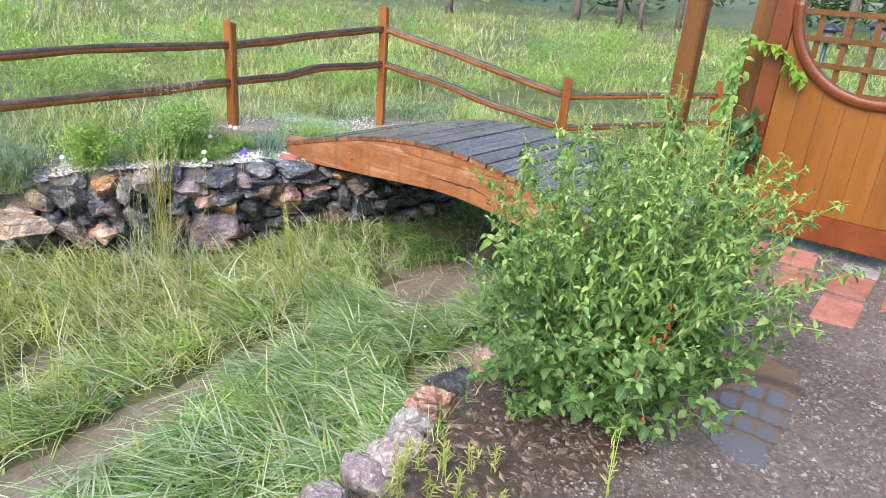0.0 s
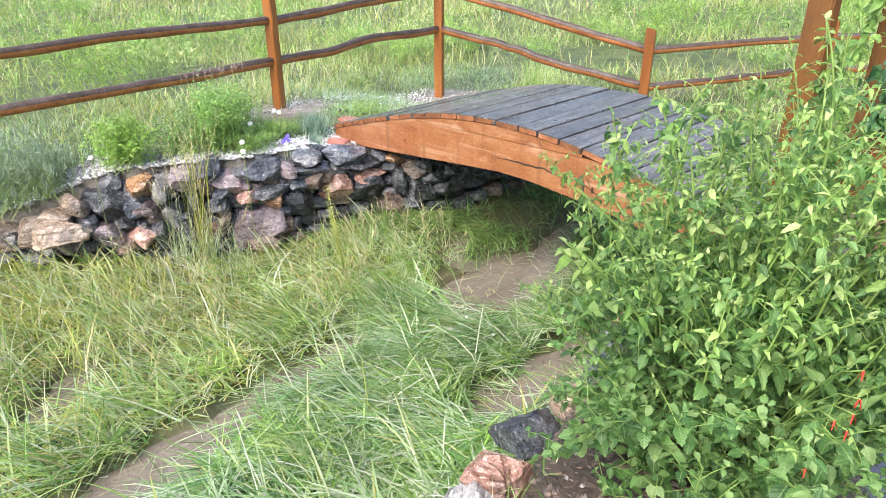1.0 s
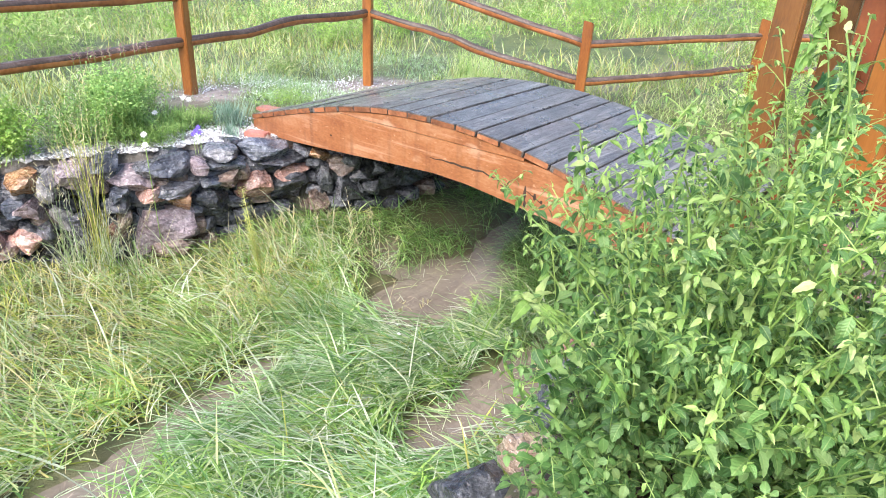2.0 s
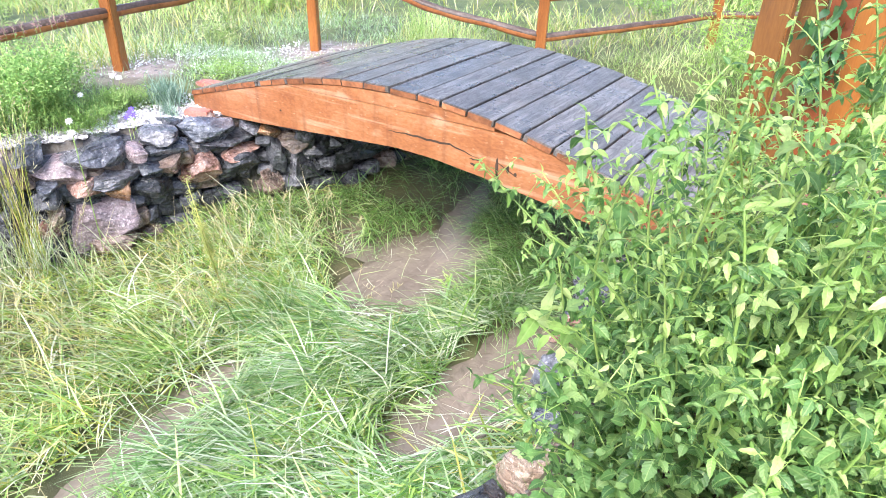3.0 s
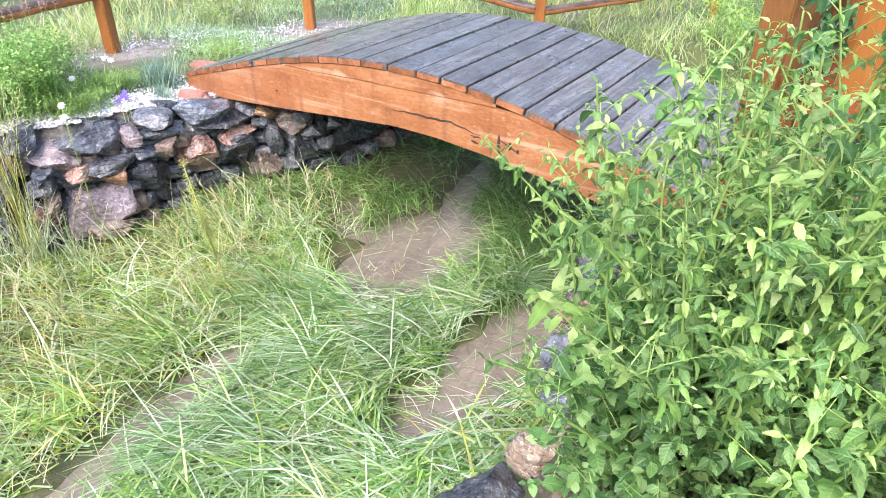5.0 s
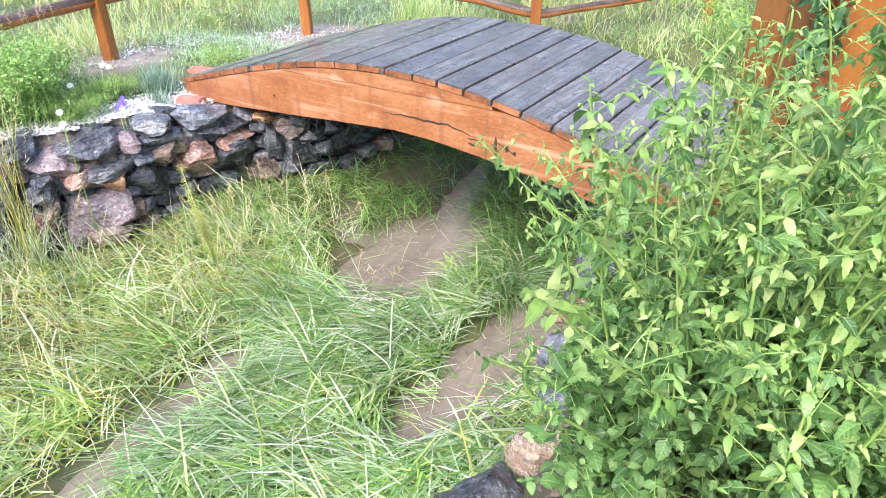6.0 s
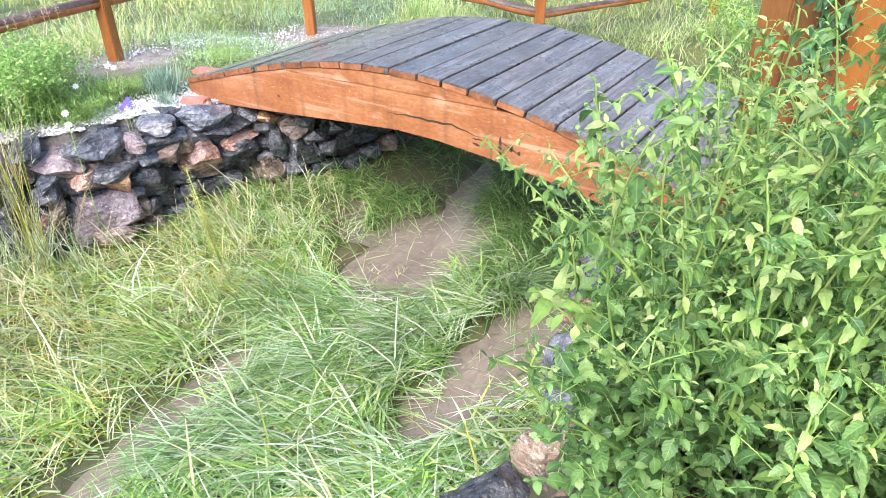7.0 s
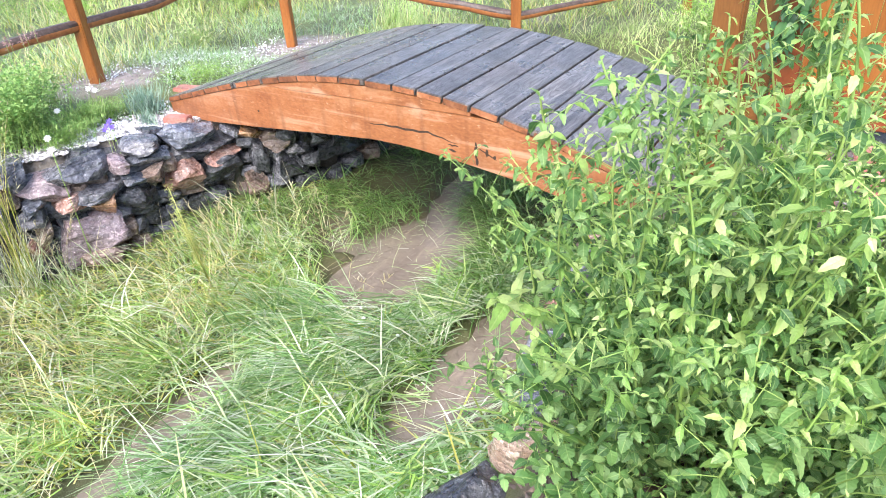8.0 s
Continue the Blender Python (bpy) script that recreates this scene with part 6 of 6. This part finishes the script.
b = scatter(5000, 2.3, 3.2, -2.5, -0.6, lambda x, y: mulch_mask(x, y) * 0.9)
crumbs("bark_chips", b + [0, 0, 0.006], rng.gamma(2.4, 0.0020, len(b)) + 0.002, 0.35, chip_mat, "dark bark chips under the shrub", "mulch", 2.0)
b = scatter(520, 2.3, 3.2, -2.6, -0.9, lambda x, y: mulch_mask(x, y) * 0.8)
crumbs("bark_pieces", b + [0, 0, 0.010], rng.gamma(3.0, 0.0016, len(b)) + 0.003, 0.45, bark_piece_mat, "larger brown and pinkish pieces of bark under the shrub", "mulch", 2.4)
b = scatter(260, 2.3, 3.2, -2.6, -0.9, lambda x, y: mulch_mask(x, y) * 0.8)
crumbs("chip_stones", b + [0, 0, 0.008], rng.uniform(0.005, 0.010, len(b)), 0.6, gravel_mat, "small pale stones among the bark chips", "pebbles")


# ---- flowers, vine, dock, small plants ----
def flower(name, x, y, z, n, size, mat, label, tilt=0.3, stem=True, root=None):
    """Open petals round a centre, on a thin stem."""
    g = float(ground_z(x, y))
    ob = thing(name, label, "flower", "flowers along the wall", at=(x, y, g))
    a = np.linspace(0, math.tau, n, endpoint=False) + rng.random()
    if tilt > 0:
        axis = np.array([0.45, -0.55, 0.70]) + rng.normal(0, 0.1, 3)
        axis /= np.linalg.norm(axis)
        u = np.cross(axis, (0, 0, 1.0))
        u /= np.linalg.norm(u)
        w = np.cross(axis, u)
        d = np.cos(a)[:, None] * u + np.sin(a)[:, None] * w
        heading, pitch = np.arctan2(d[:, 1], d[:, 0]), np.arcsin(np.clip(d[:, 2], -1, 1))
        across = np.cross(axis[None], d)
        y0 = np.stack([-np.sin(heading), np.cos(heading), np.zeros(n)], 1)
        roll = np.arctan2((across * np.cross(d, y0)).sum(1), (across * y0).sum(1))
    else:
        heading, pitch, roll = a, np.full(n, tilt), np.zeros(n)
    v, f = scatter_leaves(np.repeat([[x, y, z]], n, 0), heading, pitch, roll, np.full(n, size), PETAL if tilt > 0 else SMALL_LEAF)
    keep(new("petal", quick_mesh("petal", v, np.zeros((0, 4), int), f, mat)), ob)
    if stem:
        rx, ry = root or (x, y)
        low, high = Vector((rx, ry, g - 0.01)), Vector((x, y, z))
        mid = low.lerp(high, 0.55) + Vector((0.004, 0, 0.10 if root else 0))
        keep(part("stem", tube([low, low.lerp(mid, 0.5) + Vector((0, 0, 0.03 if root else 0)), mid, mid.lerp(high, 0.6) + Vector((0, 0, 0.02 if root else 0)), high], [0.0016] * 5, 4), stem_green), ob)
    return ob


for x, y, z in ((-1.17, -0.29, 0.87), (-1.10, -0.29, 0.87), (-0.545, -0.92, 0.87), (-0.51, -0.94, 0.82), (-0.868, -0.667, 0.89), (-0.95, -1.72, 0.86)):
    flower("white_flower", x, y, z - 0.01, 8, 0.021, petal_white, "small white open flower on a thin stem")
for x, y, z in ((-0.60, -0.56, 0.80), (-0.575, -0.55, 0.79), (-0.62, -0.53, 0.81), (-0.59, -0.585, 0.785)):
    flower("violet_flower", x, y, z + 0.0, 6, 0.021, petal_violet, "small violet pansy flower")
for x, y, z in ((3.16, -1.737, 1.327), (3.169, -1.749, 1.276), (3.167, -1.765, 1.213), (3.146, -1.779, 1.233), (3.127, -1.80, 1.122), (3.157, -1.75, 0.955), (3.168, -1.758, 1.247)):
    flower("red_flower", x, y, z, 4, 0.021, petal_red, "narrow red trumpet flower on an arching stalk of the shrub", -1.1, root=(2.93, -1.45))


def flower_spike(x, y, z0, z1, mat, label, n=40, size=0.018):
    g = float(ground_z(x, y))
    ob = thing("flower_spike", label, "flower", "flower spikes by the fence", at=(x, y, g))
    keep(part("stem", tube([(x, y, g), (x + 0.01, y, (g + z1) / 2), (x, y, z1)], [0.002, 0.002, 0.001], 4), stem_green), ob)
    p = np.stack([x + rng.normal(0, 0.006, n), y + rng.normal(0, 0.006, n), rng.uniform(z0, z1, n)], 1)
    v, f = scatter_leaves(p, rng.uniform(0, 6.3, n), rng.normal(0.3, 0.4, n), rng.normal(0, 1, n), rng.uniform(0.7, 1.3, n) * size, SMALL_LEAF)
    keep(new("blossom", quick_mesh("blossom", v, np.zeros((0, 4), int), f, mat)), ob)


for k in range(11):
    flower_spike(-1.555 + rng.normal(0, 0.012), -0.82 + 0.052 * k + rng.normal(0, 0.015), 1.105 + 0.002 * k, 1.165 + 0.003 * k + rng.uniform(0, 0.025), petal_pink, "dusty pink flower spike before the fence rail")


def dock(x, y, tall, lean):
    """A seeding dock: a stout stem set with tight whorls of yellow-green seed."""
    g = float(ground_z(x, y))
    ob = thing("dock_plant", "seeding dock with yellow-green whorled spikes", "plant", at=(x, y, g))
    for k in range(4):
        a, s = rng.uniform(0, 6.3), (1.0, 0.8, 0.7, 0.62)[k]
        tip = np.array([x + lean[0] * s + (0.05 * math.cos(a) if k else 0), y + lean[1] * s + (0.05 * math.sin(a) if k else 0), g + tall * s])
        root = np.array([x, y, g]) if not k else np.array([x, y, g]) * 0.5 + np.array([x + lean[0] * 0.6, y + lean[1] * 0.6, g + tall * 0.5]) * 0.5
        keep(part("stem", tube([root, (root + tip) / 2, tip], [0.004, 0.003, 0.0015], 5), dock_green), ob)
        p = []
        for t in np.linspace(0.35, 1, 16):
            p += [root * (1 - t) + tip * t + rng.normal(0, 0.011, 3) for _ in range(20)]
        p = np.array(p)
        n = len(p)
        v, f = scatter_leaves(p, rng.uniform(0, 6.3, n), rng.normal(-0.2, 0.5, n), rng.normal(0, 1, n), rng.uniform(0.010, 0.020, n), SMALL_LEAF)
        keep(new("seed_whorl", quick_mesh("seed_whorl", v, np.zeros((0, 4), int), f, dock_green)), ob)["kind"] = "stuff"


dock(0.36, -0.81, 0.70, (-0.06, -0.06))


def vine(name, places, size, mat, label, spread_by):
    """Broad vine leaves hung on a wandering stem before the timber."""
    x, z = places[0]
    ob = thing(name, label, "vine", at=(x, 0.93, z))
    pts = [(px, 0.935 + 0.01 * math.sin(i * 2.0), pz) for i, (px, pz) in enumerate(places)]
    keep(part("stem", tube(pts, [0.004] * len(pts), 5), stem_green), ob)
    p = []
    for a, c in zip(pts, pts[1:]):
        for t in np.linspace(0, 1, 15):
            p.append(np.array(a) * (1 - t) + np.array(c) * t + rng.normal(0, 1, 3) * [spread_by, 0.015, spread_by])
    p = np.array(p)
    n = len(p)
    v, f = scatter_leaves(p - [0, 0.015, 0], rng.normal(-1.57, 0.9, n), rng.normal(-0.6, 0.4, n), rng.normal(0, 0.6, n), rng.uniform(0.7, 1.2, n) * size, LEAF)
    keep(new("foliage", quick_mesh("foliage", v, np.zeros((0, 4), int), f, mat)), ob)


vine("vine", [(2.60, 1.15), (2.57, 1.22), (2.66, 1.34), (2.56, 1.43), (2.61, 1.52)], 0.085, vine_dark, "dark green vine climbing the gate trim", 0.035)
vine("vine", [(2.40, 1.50), (2.41, 1.60), (2.43, 1.72), (2.42, 1.82), (2.49, 1.93)], 0.075, weed_green, "green vine hanging at the arbor post", 0.03)
vine("young_vine", [(2.50, 1.93), (2.645, 1.915), (2.72, 1.855), (2.76, 1.80), (2.80, 1.75)], 0.06, vine_light, "young lime-green vine shoot across the window frame", 0.012)

for x, y, tall in ((2.60, -2.18, 0.15), (2.64, -2.26, 0.17), (2.68, -2.21, 0.14), (2.72, -2.13, 0.16), (2.76, -2.19, 0.18), (2.80, -2.10, 0.15), (2.84, -2.05, 0.14), (2.70, -2.30, 0.16), (3.15, -1.92, 0.40), (2.78, -2.28, 0.12), (2.84, -2.22, 0.13), (2.90, -2.26, 0.12), (2.96, -2.2, 0.11), (2.72, -2.36, 0.13)):
    leafy_plant("stalk_plant", x, y, 0.02, 0.02, tall, 3, 16, 0.028, dock_green, "thin yellow-green leafy stalk in the mulch", "plant", "stalks in the mulch", up=0.9)
for x, y in ((0.98, -1.38), (0.62, -1.9), (1.15, -1.9), (1.25, -0.05), (1.9, -1.3), (0.95, -1.62)):
    leafy_plant("broadleaf_weed", x, y, 0.07, 0.07, 0.16, 5, 7, 0.06, lime_green, "small broad-leaved weed in the flattened grass", "weeds", "weeds in the ditch", up=0.5)
for x, y in ((3.27, 0.42), (3.2, 0.30), (2.75, 0.98), (3.05, 1.0), (3.2, 0.98), (3.5, 0.95)):
    leafy_plant("path_weed", x, y, 0.06, 0.04, 0.05, 12, 4, 0.022, sage_grey, "small weed growing between the pavers", "weeds", "weeds by the gate", up=0.4)


# ---- beyond the gate and the meadow ----
def lantern(x, y, z):
    g = float(ground_z(x, y))
    ob = thing("garden_lantern", "dark capped garden lantern on a post", "lantern", "garden lanterns", at=(x, y, g))
    keep(part("post", tube([(x, y, g - 0.1), (x, y, z - 0.12)], [0.02, 0.02], 8), lamp_metal), ob)
    keep(part("body", tube([(x, y, z - 0.12), (x, y, z - 0.02)], [0.05, 0.06], 8), stone_paver), ob)
    keep(part("cap", tube([(x, y, z - 0.02), (x, y, z), (x, y, z + 0.05)], [0.10, 0.095, 0.02], 10), lamp_metal), ob)


lantern(2.42, 3.5, 2.0)
lantern(2.78, 3.6, 2.06)


def pine(x, y, height, girth, seed_no):
    """A pine: tapered trunk, bare below, with whorled limbs and needle sprays."""
    r = np.random.default_rng(seed_no)
    g = float(ground_z(x, y))
    ob = thing("pine_tree", "tall pine with a bare dark trunk by the meadow", "tree", "pines round the meadow", at=(x, y, g))
    lean = r.normal(0, 0.02, 2)
    pts = [(x + lean[0] * h, y + lean[1] * h, g - 0.2 + h) for h in np.linspace(0, height, 9)]
    keep(part("trunk", tube(pts, [girth * (1.25 if i == 0 else 1 - 0.1 * i) for i in range(9)], 10), bark), ob)
    p, limb_v, limb_f = [], [], []
    for k in range(34):
        h = height * r.uniform(0.32, 0.98)
        a = r.uniform(0, 6.3)
        ln = (1 - (h / height) ** 1.4) * height * 0.26 + 0.5
        s = np.array([x + lean[0] * h, y + lean[1] * h, g + h])
        e = s + ln * np.array([math.cos(a), math.sin(a), r.uniform(-0.15, 0.2)])
        bm = tube([s, (s + e) / 2 + [0, 0, 0.1], e], [0.05, 0.035, 0.012], 4)
        bm.verts.index_update()
        o = len(limb_v)
        limb_v += [tuple(q.co) for q in bm.verts]
        limb_f += [tuple(q.index + o for q in fc.verts) for fc in bm.faces]
        bm.free()
        for t in r.uniform(0.25, 1.05, 26):
            p.append(s * (1 - t) + e * t + r.normal(0, 0.16, 3))
    keep(part("limb", (limb_v, limb_f), bark), ob)
    p = np.repeat(np.array(p), 3, 0)
    n = len(p)
    v, f = scatter_leaves(p, r.uniform(0, 6.3, n), r.normal(0.2, 0.5, n), r.normal(0, 1, n), r.uniform(0.28, 0.52, n), NEEDLE)
    keep(new("crown", quick_mesh("crown", v, np.zeros((0, 4), int), f, pine_green)), ob)


NEEDLE = (np.array([(0, 0, 0), (0.5, 0.09, 0.02), (1, 0, 0), (0.5, -0.09, 0.02)]), np.array([(0, 1, 3), (1, 2, 3)]))
for k, (x, y, h, w) in enumerate(((-14.8, 30.4, 13, 0.20), (-10.4, 28.8, 12, 0.13), (-13.5, 33, 13, 0.17), (-9.5, 31.5, 12, 0.16), (-5.6, 33.0, 14, 0.22), (-1.5, 29.0, 13, 0.2), (3.5, 33, 14, 0.22), (9, 30, 13, 0.2), (-21, 27, 13, 0.2), (-30, 22, 14, 0.22), (-36, 8, 13, 0.2), (-33, -6, 13, 0.2), (20, 24, 14, 0.22), (27, 4, 13, 0.2), (18, -26, 14, 0.2), (-14, -30, 14, 0.2))):
    pine(x, y, h, w, 50 + k)


def woods():
    """The far woods: many crowns joined into one uneven belt."""
    pos = []
    for k in range(300):
        a = rng.uniform(0, math.tau)
        d = rng.uniform(48, 85)
        h = rng.uniform(6, 13)
        x, y = d * math.cos(a), d * math.sin(a)
        g = float(ground_z(x, y))
        m = 160
        t = rng.random(m)
        rr = (1 - t) * 2.6 * np.sqrt(rng.random(m)) + 0.2
        b = rng.uniform(0, 6.3, m)
        pos.append(np.stack([x + rr * np.cos(b), y + rr * np.sin(b), g + 0.4 + t * h], 1))
    p = np.concatenate(pos)
    n = len(p)
    v, f = scatter_leaves(p, rng.uniform(0, 6.3, n), rng.normal(0, 0.5, n), rng.normal(0, 1, n), rng.uniform(0.7, 1.3, n), (NEEDLE[0] * [1, 2, 1], NEEDLE[1]))
    return tagged(new("far_woods", quick_mesh("far_woods", v, np.zeros((0, 4), int), f, pine_green)), "dark pine woods round the meadow", "woods", kind="stuff")


woods()
